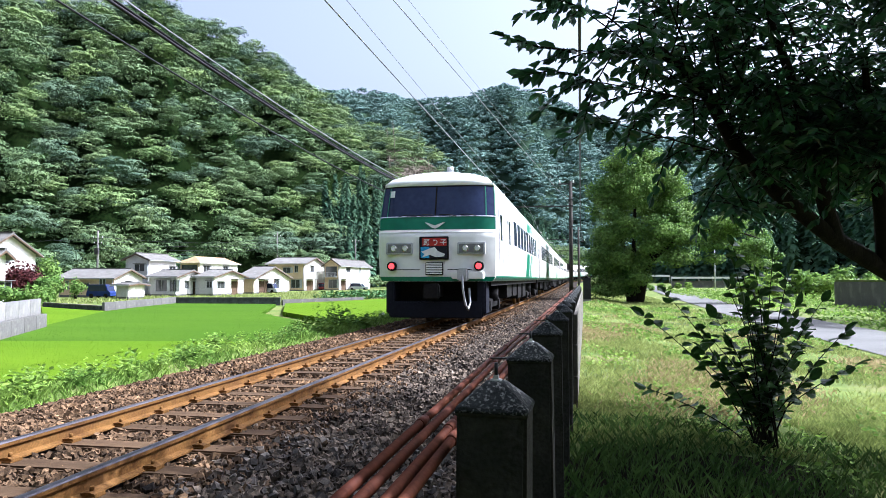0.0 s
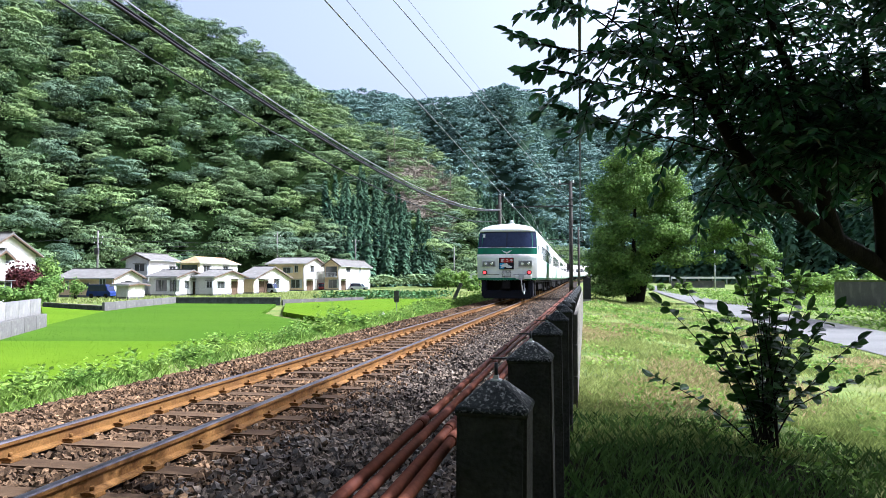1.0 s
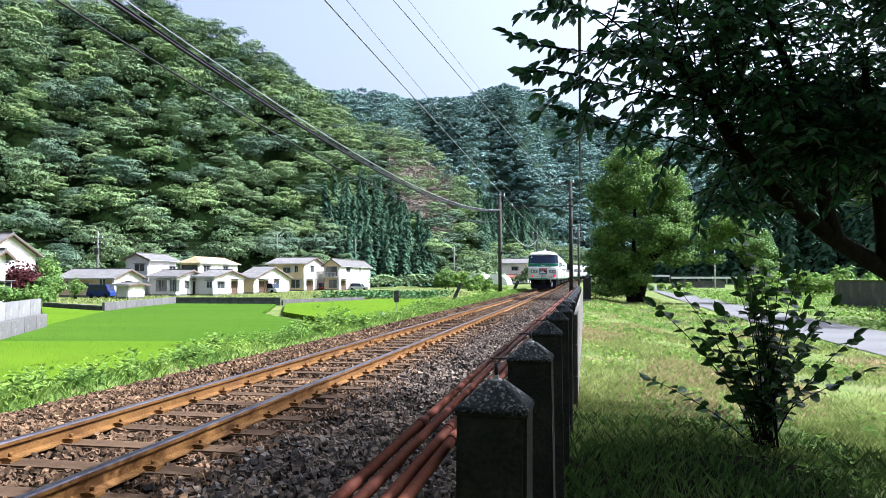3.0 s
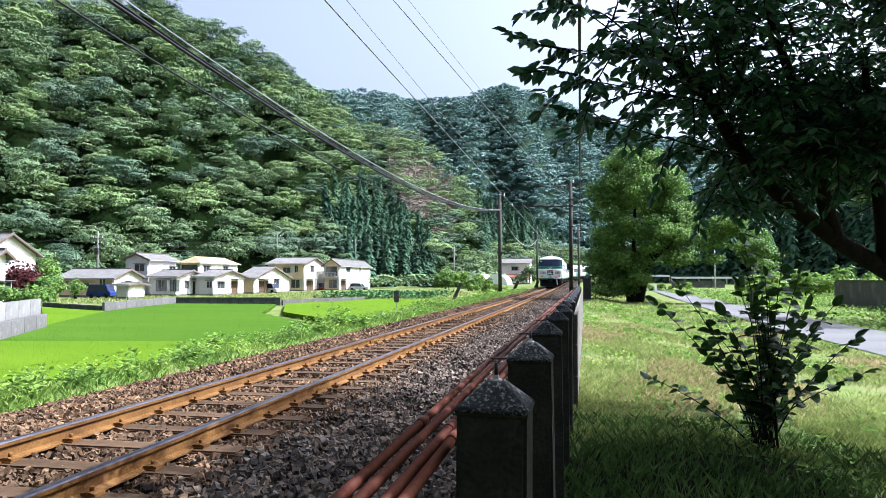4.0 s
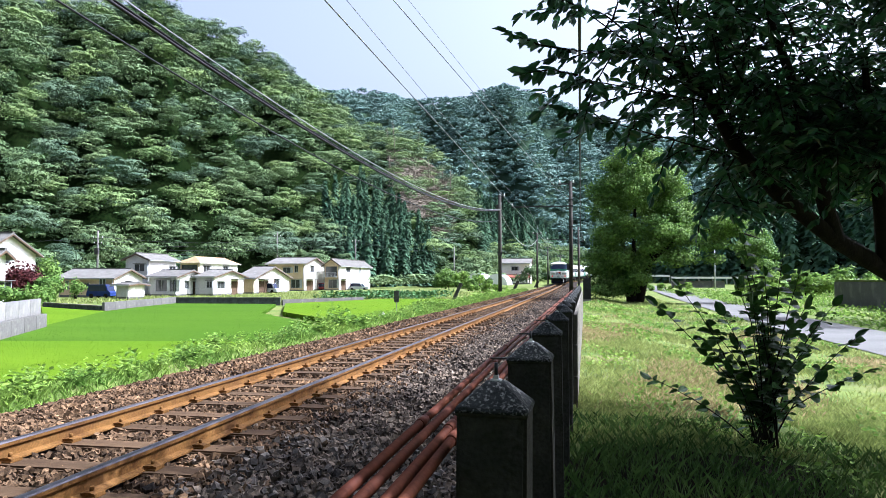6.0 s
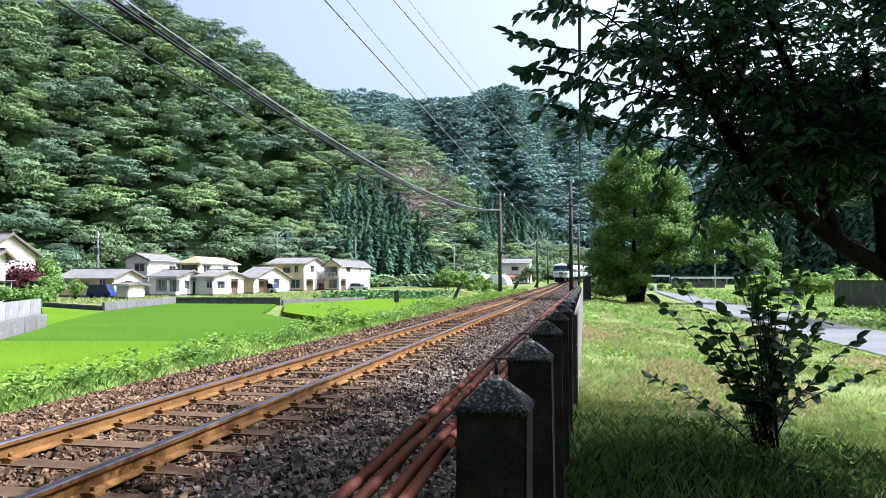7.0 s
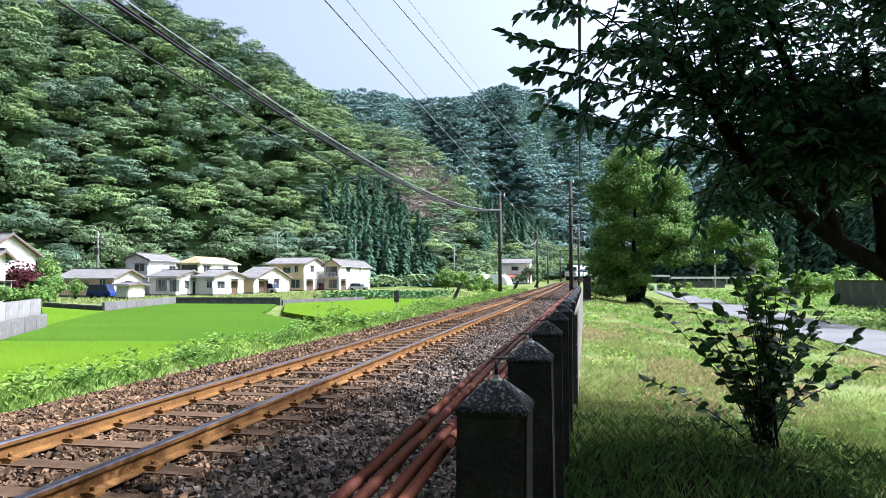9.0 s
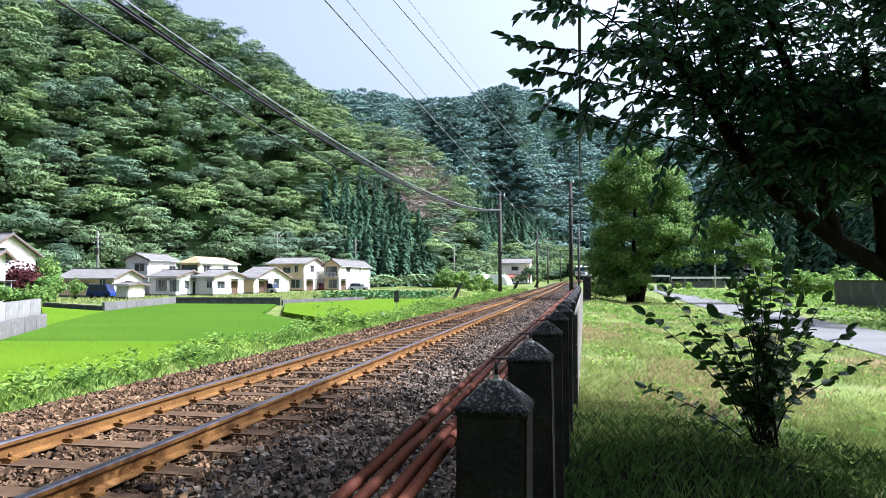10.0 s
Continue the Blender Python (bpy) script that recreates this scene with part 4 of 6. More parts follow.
def spread_twigs(lines, rng, per_m, twig, gap, droop, out=(0, 0, 0)):
    """Twigs off branch lines; returns twig paths and leaf bases and ways."""
    paths, P, D = [], [], []
    for line in lines:
        line = [np.array(p, float) for p in line]
        for a, b in zip(line, line[1:]):
            ln = np.linalg.norm(b - a)
            for _ in range(max(1, int(rng.poisson(ln * per_m)))):
                p = a + (b - a) * rng.random()
                d = (b - a) / (ln + 1e-9) * 0.7 + rng.normal(0, 0.75, 3) * (1, 1, 0.5) + out
                d /= np.linalg.norm(d)
                length = twig * rng.uniform(0.5, 1.2)
                pts = [p]
                k = max(3, int(length / gap))
                side = 1
                for i in range(k):
                    d = d + rng.normal(0, 0.08, 3) + (0, 0, -droop)
                    d /= np.linalg.norm(d)
                    p = p + d * length / k
                    pts.append(p)
                    s = np.cross(d, (0, 0, 1.0))
                    s /= np.linalg.norm(s) + 1e-9
                    P.append(p)
                    D.append(d * 0.55 + s * side * 0.8 + (0, 0, -0.35) + rng.normal(0, 0.18, 3))
                    side = -side
                P.append(p)
                D.append(d)
                paths.append(pts)
    return paths, P, D


def twig_mesh(name, paths, radius, material, parent):
    """Thin three-sided twigs along paths."""
    V, F = [], []
    for pts in paths:
        n0 = len(V)
        for i, p in enumerate(pts):
            r = radius * (1 - 0.8 * i / len(pts))
            V += [p + np.array((r, 0, -r * 0.5)), p + np.array((-r, 0, -r * 0.5)), p + np.array((0, 0, r))]
        for i in range(len(pts) - 1):
            for k in range(3):
                F.append((n0 + i * 3 + k, n0 + i * 3 + (k + 1) % 3, n0 + i * 3 + 3 + (k + 1) % 3, n0 + i * 3 + 3 + k))
    return raw(name, V, F, material, parent)


SPRAYS = []


def build_cherry():
    rng = np.random.default_rng(21)
    tree = empty("cherry_tree", pose(0, 0, 0), "old cherry tree with dark leafy boughs over the grass", "tree")
    bm = bmesh.new()
    tube(bm, [(3.7, 7.0, -0.2), (3.62, 6.98, 0.3), (3.45, 6.95, 0.7), (3.3, 6.9, 1.0)], [0.34, 0.27, 0.24, 0.22], 12)
    part("trunk", bm, BARK, tree, "dark rough trunk")
    limbs = [
        ([(3.35, 6.92, 0.92), (2.99, 6.85, 1.2), (2.52, 6.5, 1.43), (2.0, 6.08, 1.67), (1.52, 5.67, 1.95), (1.09, 5.27, 2.3), (0.84, 4.9, 2.6), (0.51, 4.52, 2.78)], 0.1, 0.028),
        ([(3.3, 6.9, 0.98), (3.1, 6.6, 1.8), (2.7, 6.1, 2.6), (2.2, 5.4, 3.3), (1.6, 4.6, 3.8)], 0.17, 0.03),
        ([(3.3, 6.9, 1.0), (3.5, 6.4, 1.9), (3.4, 5.2, 2.9), (3.0, 3.8, 3.7), (2.4, 2.2, 4.2)], 0.16, 0.03),
        ([(2.0, 6.08, 1.67), (1.75, 5.7, 2.15), (1.5, 5.3, 2.7), (1.2, 4.8, 3.1)], 0.07, 0.02),
        ([(2.52, 6.5, 1.43), (2.3, 6.0, 1.9), (2.1, 5.6, 2.4), (1.95, 5.3, 2.9)], 0.07, 0.02),
    ]
    for pts, r0, r1 in limbs:
        bm = bmesh.new()
        tube(bm, pts, [r0 + (r1 - r0) * i / (len(pts) - 1) for i in range(len(pts))], 9)
        part("limb", bm, BARK, tree, "dark bent limb")
    # leafy boughs seen against the sky
    lines = [
        [(0.51, 4.52, 2.75), (0.19, 4.16, 2.68), (-0.02, 3.95, 2.63)],
        [(0.84, 4.9, 2.54), (0.3, 4.3, 2.84), (0.02, 3.95, 2.87)],
        [(0.84, 4.9, 2.54), (0.4, 4.45, 2.5), (-0.0, 4.05, 2.5)],
        [(1.09, 5.27, 2.22), (0.6, 4.75, 2.26), (0.26, 4.42, 2.3), (0.12, 4.3, 2.32)],
        [(1.09, 5.27, 2.22), (0.95, 5.1, 1.95), (0.83, 4.97, 1.85)],
        [(1.52, 5.67, 1.89), (1.2, 5.25, 1.9), (1.05, 5.1, 1.86)],
        [(0.84, 4.9, 2.54), (0.6, 4.55, 3.0), (0.41, 4.08, 3.2)],
        [(1.09, 5.27, 2.3), (1.0, 4.9, 2.8), (0.77, 4.46, 3.05)],
        [(1.09, 5.27, 2.3), (1.5, 5.0, 2.8), (1.37, 4.88, 3.0)],
        [(1.52, 5.67, 1.95), (1.7, 5.5, 2.3), (1.88, 5.41, 2.6)],
    ]
    # long thin sprays that reach past the rest
    sprays = [[(-0.02, 3.95, 2.63), (-0.2, 3.78, 2.615), (-0.36, 3.6, 2.63)], [(0.0, 4.05, 2.52), (-0.15, 3.97, 2.535), (-0.28, 3.9, 2.5)], [(0.12, 4.3, 2.32), (-0.02, 4.2, 2.33), (-0.08, 4.15, 2.34)],
              [(0.02, 3.95, 2.87), (-0.1, 3.82, 2.88), (-0.14, 3.78, 2.87)]]
    for _ in range(125):
        b = np.array((rng.uniform(0.5, 3.4), rng.uniform(4.3, 6.9), 0.0))
        b[2] = rng.uniform(np.interp(b[0], [0.3, 0.8, 1.1, 1.6, 3.4], [2.85, 2.65, 2.3, 2.3, 2.35]), 3.9)
        a = b + rng.normal(0, 0.3, 3) + (0.25, 0.3, -0.1)
        lines.append([a, (a + b) / 2 + rng.normal(0, 0.05, 3), b])
    # the full upper right of the crown
    for _ in range(42):
        b = np.array((rng.uniform(1.5, 3.9), rng.uniform(5.0, 7.2), rng.uniform(2.7, 4.2)))
        a = b + rng.normal(0, 0.3, 3) + (0.25, 0.3, -0.1)
        lines.append([a, (a + b) / 2 + rng.normal(0, 0.05, 3), b])
    # hanging leafy masses along the low limb
    for _ in range(70):
        b = np.array((rng.uniform(1.1, 2.15), rng.uniform(4.9, 6.2), 0.0))
        b[2] = rng.uniform(np.interp(b[0], [1.1, 1.3, 1.7, 2.2], [2.25, 2.14, 2.06, 2.1]), 2.6)
        a = b + rng.normal(0, 0.25, 3) + (0.2, 0.2, 0.1)
        lines.append([a, (a + b) / 2 + rng.normal(0, 0.05, 3), b])
    seen_lines = len(lines)
    # high crown out of view, set so its shade falls on ballast and grass
    for _ in range(400):
        y = rng.uniform(3.6, 10.0)
        z = 1.95 + 0.42 * y + rng.uniform(0, 1.7)
        b = np.array((rng.uniform(-3.2, 2.6) + 0.8 * z, y + 0.0, z))
        a = b + rng.normal(0, 0.35, 3) + (0.2, 0.2, -0.1)
        lines.append([a, b])
    # boughs added overhead, out of view, to cut the light of the sky
    for _ in range(560):
        b = np.array((rng.uniform(-0.6, 6.5), rng.uniform(-4.5, 5.5), rng.uniform(3.6, 6.0)))
        a = b + rng.normal(0, 0.35, 3) + (0.25, 0.2, -0.1)
        lines.append([a, b])
    paths, P, D = spread_twigs(lines[:10], rng, 12.0, 0.32, 0.036, 0.05, (-0.1, -0.05, 0))
    more, P1, D1 = spread_twigs(lines[10:seen_lines], rng, 9.0, 0.45, 0.042, 0.02, (-0.05, -0.05, 0))
    paths, P, D = paths + more, P + P1, D + D1
    high, P2, D2 = spread_twigs(lines[seen_lines:], rng, 13.0, 0.55, 0.05, 0.05)
    P, D = P + P2, D + D2
    for sp in sprays:
        base = np.array(sp[0])
        q = [np.array(p) - base for p in sp]
        pts, SP, SD = [], [], []
        for a, b in zip(q, q[1:]):
            pts += [a + (b - a) * i / 6 for i in range(6)]
        pts.append(q[-1])
        s = 1
        for i in range(1, len(pts)):
            d = pts[i] - pts[i - 1]
            d = d / np.linalg.norm(d)
            for sd in (s, -s) if rng.random() < 0.6 else (s,):
                SP.append(pts[i])
                SD.append(d * 0.6 + np.array((0.25 * sd, -0.1 * sd, -0.55 * (sd > 0) + 0.1)) + rng.normal(0, 0.12, 3))
            s = -s
        SP.append(pts[-1])
        SD.append(d)
        bm = bmesh.new()
        tube(bm, pts, [0.008 * (1 - 0.8 * i / len(pts)) for i in range(len(pts))], 5)
        spray = part("spray", bm, BARK, tree, "thin outer spray against the sky")
        spray.matrix_basis = pose(*[float(v) for v in base])
        leaf_mesh("leaves", SP, SD, rng.uniform(0.08, 0.12, len(SP)), rng.uniform(0.044, 0.06, len(SP)), LEAF, rng, spray)
        SPRAYS.append((spray, [float(v) for v in base]))
    for L_ in lines[:10]:
        paths.append([np.array(p) for p in L_])
    twig_mesh("fine_branching", [p[::4] + p[-1:] for p in paths], 0.006, BARK, tree)["kind"] = "stuff"
    n = len(P)
    # unseen leaves added over and behind the eye to block sky light
    B = []
    while len(B) < 9000:
        x, y, z = rng.uniform(-6.0, 9.0), rng.uniform(-13.0, 4.0), rng.uniform(2.9, 7.0)
        if y > -2.0 and (x < 0.85 * z - 1.9 or z < 3.4 + 0.5 * max(0.0, y)):
            continue
        B.append((x, y, z))
    leaf_mesh("overhead_boughs", B, rng.normal(0, 1, (9000, 3)) * (1, 1, 0.35), rng.uniform(0.3, 0.5, 9000), rng.uniform(0.2, 0.34, 9000), LEAF, rng, tree, "added unseen leaves overhead and behind that hold back sky light", 0.6)
    leaf_mesh("crown", P, D, rng.uniform(0.07, 0.115, n), rng.uniform(0.038, 0.056, n), LEAF, rng, tree, "dense dark green pointed leaves")
    return tree


CHERRY = build_cherry()


def leaf_cloud(rng, lobes, count, size):
    """Small leaf blades scattered through the shells of lobes (x, y, z, rx, rz)."""
    w = np.array([l[3] ** 2 for l in lobes])
    pick = rng.choice(len(lobes), count, p=w / w.sum())
    L = np.array(lobes)[pick]
    d = rng.normal(0, 1, (count, 3))
    d /= np.linalg.norm(d, axis=1, keepdims=True)
    rad = rng.uniform(0.1, 1.2, (count, 1)) ** 0.7
    P = L[:, :3] + d * rad * np.stack([L[:, 3], L[:, 3], L[:, 4]], -1)
    nrm = d * 0.9 + rng.normal(0, 0.55, (count, 3)) + (0, 0, 0.5)
    nrm /= np.linalg.norm(nrm, axis=1, keepdims=True)
    a = np.cross(nrm, rng.normal(0, 1, (count, 3)))
    a /= np.linalg.norm(a, axis=1, keepdims=True)
    b = np.cross(nrm, a)
    s = size * rng.uniform(0.6, 1.3, (count, 1))
    return np.stack([P - a * s, P - b * s * 0.55, P + a * s, P + b * s * 0.55], 1).reshape(-1, 3)


def build_broad_tree(x, y, lobes, trunks, count, size, material, label, seed):
    rng = np.random.default_rng(seed)
    tree = empty("broadleaf_tree", pose(x, y, float(ground_z(x, y)) - 0.02), label, "tree")
    for pts, r in trunks:
        bm = bmesh.new()
        tube(bm, pts, [r * (1 - 0.75 * i / (len(pts) - 1)) for i in range(len(pts))], 10)
        part("trunk", bm, BARK, tree, "dark trunk")
    V = leaf_cloud(rng, lobes, count, size)
    raw("crown", V, np.arange(len(V)).reshape(-1, 4), material, tree, "loose crown of small leaves")
    return tree


def build_mid_trees():
    rng = np.random.default_rng(4)
    lobes = []
    while len(lobes) < 130:
        d = rng.normal(0, 1, 3)
        d *= rng.uniform(0.5, 1.0) / np.linalg.norm(d)
        x, h = 0.55 + 3.3 * d[0] * (1.15 if d[0] > 0 else 0.95), 5.4 + 5.0 * d[2]
        if h < 0.8 or (x > 0.4 and h < 2.9):
            continue
        lobes.append((x, 3.2 * d[1], h, rng.uniform(0.6, 1.05), rng.uniform(0.35, 0.7)))
    # low growth round the foot
    for _ in range(22):
        lobes.append((rng.uniform(-2.7, -0.4), rng.uniform(-1.6, 1.6), rng.uniform(0.6, 3.6), rng.uniform(0.5, 0.9), rng.uniform(0.4, 0.7)))
    # long boughs reaching out over the path
    for _ in range(34):
        k = rng.random()
        lobes.append((2.6 + 6.0 * k, rng.uniform(-1.6, 1.6), 5.6 - 1.6 * k + rng.normal(0, 0.75), rng.uniform(0.5, 0.9), rng.uniform(0.25, 0.45)))
    trunks = [([(0, 0, -0.3), (-0.1, 0, 1.2), (-0.4, 0.1, 3.0), (-0.9, 0.1, 5.5)], 0.42), ([(0.35, 0, -0.3), (0.75, 0, 1.5), (1.3, 0.1, 3.2), (2.0, 0, 6.5)], 0.34), ([(0.1, 0.2, -0.3), (0.1, 0.2, 2.5), (0.3, 0.2, 8.0)], 0.28), ([(1.1, 0.1, 2.7), (3.2, 0, 4.6), (6.0, 0, 5.0), (8.2, 0, 4.2)], 0.16)]
    build_broad_tree(3.5, 49.0, lobes, trunks, 115000, 0.092, LEAF_MID, "bushy cherry tree in full leaf beside the grass strip", 31)

    lobes = []
    for _ in range(46):
        a, k = rng.uniform(0, math.tau), math.sqrt(rng.uniform(0.1, 1))
        lobes.append((4.4 * k * math.cos(a), 3.2 * k * math.sin(a), rng.uniform(5.0, 9.0), rng.uniform(0.7, 1.2), rng.uniform(0.35, 0.6)))
    trunks = [([(0, 0, -0.3), (0.1, 0, 2.0), (-0.5, 0, 4.5), (-1.6, 0, 6.5)], 0.22), ([(0.1, 0, 1.8), (1.0, 0, 4.0), (2.6, 0, 6.2)], 0.14)]
    build_broad_tree(14.0, 30.0, lobes, trunks, 20000, 0.085, LEAF_MID, "light green tree beyond the asphalt path", 32)


build_mid_trees()

SHRUB_PARTS = []


def build_shrub():
    rng = np.random.default_rng(12)
    shrub = empty("shrub", pose(1.46, 6.2, -0.02), "young shrub with large dark leaves on thin stems", "shrub")
    tips = [(-0.93, -0.1, 1.07), (-0.74, 0.1, 1.26), (-0.5, -0.15, 0.72), (-0.33, 0.1, 1.05), (-0.2, 0.05, 1.66), (-0.05, -0.1, 1.4), (0.05, 0.15, 1.2), (0.22, 0.0, 1.42), (0.12, -0.15, 1.0), (0.35, 0.1, 0.95),
            (0.6, -0.1, 0.96), (0.72, 0.05, 0.68), (-0.9, 0.1, 0.45), (-0.3, -0.2, 0.6), (0.3, -0.2, 0.6), (-0.15, 0.2, 1.3), (0.02, 0.1, 0.85), (-0.12, -0.15, 1.1), (-0.25, 0.0, 1.3), (0.1, 0.0, 1.55), (0.15, 0.1, 0.75), (-0.2, 0.1, 0.8), (-0.4, 0.05, 0.9), (0.28, 0.05, 1.15), (-0.22, -0.1, 1.48), (0.02, -0.05, 1.0), (-0.3, 0.1, 0.7)]
    tips += [(float(rng.normal(0, 0.26)), float(rng.uniform(-0.25, 0.25)), float(rng.uniform(0.5, 1.25))) for _ in range(6)]
    for tx, ty, tz in tips:
        base = np.array((rng.uniform(-0.11, 0.11), rng.uniform(-0.1, 0.1), 0.0))
        tip = np.array((tx, ty, tz))
        mid = base + (tip - base) * (0.26, 0.4, 0.56)
        pts = [base * (1 - s) ** 2 + mid * 2 * s * (1 - s) + tip * s * s for s in np.linspace(0, 1, 17)]
        bm = bmesh.new()
        tube(bm, pts, [0.0075 * (1 - 0.7 * i / 16) for i in range(17)], 6)
        stem = part("stem", bm, BARK, shrub, "thin dark stem")
        P, D = [], []
        s = 1
        for i in range(4, 17):
            d = pts[i] - pts[i - 1]
            d /= np.linalg.norm(d)
            for sd in (s, -s) if i > 10 and i % 2 else (s,):
                a = rng.uniform(-0.6, 0.6)
                P.append(pts[i])
                D.append(d * 0.3 + np.array((0.85 * sd * math.cos(a), 0.8 * math.sin(a + sd), rng.uniform(-0.35, 0.15))))
            s = -s
        P.append(pts[-1])
        D.append(d)
        n = len(P)
        leaf_mesh("leaves", P, D, rng.uniform(0.09, 0.15, n), rng.uniform(0.058, 0.088, n), SHRUB_LEAF, rng, stem, "broad dark green leaves", 0.8, True)
        SHRUB_PARTS.append((stem, float(tx)))
    return shrub


build_shrub()


# ---- grass, rice, weeds ----
def blades(name, X, Y, Z, h, w, lean, material, rng, label, category, segs=1):
    n = len(X)
    a = rng.uniform(0, math.tau, n)
    hx, hy = np.cos(a), np.sin(a)
    H = h * rng.uniform(0.5, 1.3, n)
    W = w * rng.uniform(0.7, 1.3, n)
    ln = lean * rng.uniform(0.2, 1.5, n) * H
    b = rng.uniform(0, math.tau, n)
    dx, dy = np.cos(b) * ln, np.sin(b) * ln
    v = [np.stack([X - hx * W, Y - hy * W, Z], -1), np.stack([X + hx * W, Y + hy * W, Z], -1),
         np.stack([X + hx * W * 0.7 + dx * 0.35, Y + hy * W * 0.7 + dy * 0.35, Z + H * 0.6], -1), np.stack([X + dx, Y + dy, Z + H], -1)]
    V = np.stack(v, 1).reshape(-1, 3)
    ob = raw(name, V, np.arange(n * 4).reshape(-1, 4), material)
    return tagged(ob, label, category, kind="stuff")


def build_grass():
    rng = np.random.default_rng(9)
    X, Y = [], []
    for n, x0, x1, y0, y1 in ((34000, -0.3, 3.6, 6.0, 9.4), (75000, -0.1, 8.0, 9, 22), (40000, 0.2, 9.0, 22, 75)):
        x, y = rng.uniform(x0, x1, n), rng.uniform(y0, y1, n)
        patch = np.sin(x * 1.9 + 2 * np.cos(y * 0.8)) + np.sin(y * 1.3 + x * 0.7)
        keep = (patch + rng.normal(0, 0.7, n) > -0.6) & ~((x > 5.95) & (x < 9.1))
        X.append(x[keep])
        Y.append(y[keep])
    X, Y = np.concatenate(X), np.concatenate(Y)
    Z = ground_z(X, Y) - 0.01
    blades("grass", X, Y, Z, 0.065 + 0.0012 * Y, 0.0016 + 0.0005 * Y, 0.7, BLADE, rng, "uneven green grass with dry patches", "grass")
    # long thin blades on soil under the cherry, coloured dark for its shade
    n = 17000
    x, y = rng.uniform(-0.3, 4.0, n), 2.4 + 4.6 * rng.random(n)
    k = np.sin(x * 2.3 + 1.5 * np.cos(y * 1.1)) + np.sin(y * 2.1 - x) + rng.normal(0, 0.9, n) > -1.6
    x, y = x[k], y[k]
    blades("shade_grass", x, y, ground_z(x, y) - 0.01, 0.11, 0.0014, 0.65, SHADED_BLADE, rng, "long grass under the cherry with the shade painted into its green", "grass")
    # dry straw patches
    n = 42000
    x, y = rng.uniform(0.0, 5.8, n), rng.uniform(6, 26, n)
    k = (np.sin(x * 1.4 + 1.3 * np.sin(y * 0.45)) + np.cos(y * 0.7 - x * 0.5) + rng.normal(0, 0.25, n)) > 0.75
    x, y = x[k], y[k]
    blades("dry_grass", x, y, ground_z(x, y), 0.07 + 0.001 * y, 0.004 + 0.0006 * y, 0.9, STRAW, rng, "straw-coloured dry grass in patches", "grass")
    # low broad weeds in the grass
    n = 13000
    x, y = rng.uniform(0.1, 6.0, n), 3.2 + 37 * rng.random(n) ** 1.4
    k = np.sin(x * 2.7 + y * 0.6) + np.sin(y * 1.1) > 0.35
    x, y = x[k], y[k]
    P = np.stack([x, y, ground_z(x, y) + rng.uniform(0.02, 0.12, len(x))], -1)
    D = rng.normal(0, 1, (len(x), 3)) * (1, 1, 0.3) + (0, 0, 0.3)
    ob = leaf_mesh("ground_weeds", P, D, 0.034 + 0.0032 * y, 0.024 + 0.0022 * y, WEED, rng)
    tagged(ob, "low leafy weeds among the grass", "weeds", kind="stuff")
    # far bank beyond the path
    n = 20000
    x, y = rng.uniform(9.2, 30, n), rng.uniform(20, 90, n)
    P = np.stack([x, y, ground_z(x, y) + rng.uniform(0, 0.35, n) * (0.6 + np.sin(x * 0.9) * np.cos(y * 0.35))], -1)
    D = rng.normal(0, 1, (n, 3)) * (1, 1, 0.5) + (0, 0, 0.5)
    ob = leaf_mesh("bank_weeds", P, D, 0.17, 0.1, WEED, rng)
    tagged(ob, "rank green weeds on the bank beyond the path", "weeds", kind="stuff")


build_grass()


def inside(x, y, poly):
    hit = np.zeros(len(x), bool)
    for (ax, ay), (bx, by) in zip(poly, poly[1:] + poly[:1]):
        c = (ay > y) != (by > y)
        hit ^= c & (x < (bx - ax) * (y - ay) / (by - ay + 1e-12) + ax)
    return hit


def paddy(poly, count, seed, label, top, sheet, plant):
    """A flooded plot: mud sheet and standing rice."""
    rng = np.random.default_rng(seed)
    bm = bmesh.new()
    prism(bm, poly, -1.15, -1.08 + top * 0.9, "z")
    base = part("paddy_field", bm, sheet)
    tagged(base, label, "rice field", kind="structure")
    xs, ys = [p[0] for p in poly], [p[1] for p in poly]
    x = rng.uniform(min(xs), max(xs), count)
    y = min(ys) + (max(ys) - min(ys)) * rng.random(count) ** 1.3
    k = inside(x, y, poly)
    x, y = x[k], y[k]
    r = np.hypot(x, y)
    X, Y = x + rng.normal(0, 0.03, len(x)), np.round(y / 0.3) * 0.3 + rng.normal(0, 0.03, len(x))
    ob = blades("rice_plants", X, Y, np.full(len(X), -1.1), top * 0.93, 0.0022 + 0.00016 * r, 0.35, plant, rng, "even bright green young rice", "rice")


paddy([(-10.55, 23.9), (-10.6, 25), (-13.0, 33.0), (-15.4, 36.5), (-20.5, 43.4), (-26.5, 59.0), (-37.0, 59.0), (-32.3, 43.9), (-25.2, 29.8), (-24.4, 28.6), (-20.6, 22.0)], 90000, 1, "deep green rice paddy beside the railway", 0.24, MUD, RICE)
paddy([(-9.9, 8.0), (-10.55, 23.9), (-20.6, 22.0), (-20.5, 8.0)], 60000, 3, "yellow-green strip of younger rice beside the railway", 0.24, YOUNG_CANOPY, RICE_YOUNG)
paddy([(-32.3, 43.9), (-42.5, 49.8), (-25.2, 29.8)], 16000, 4, "yellow-green corner of younger rice below the field wall", 0.24, YOUNG_CANOPY, RICE_YOUNG)
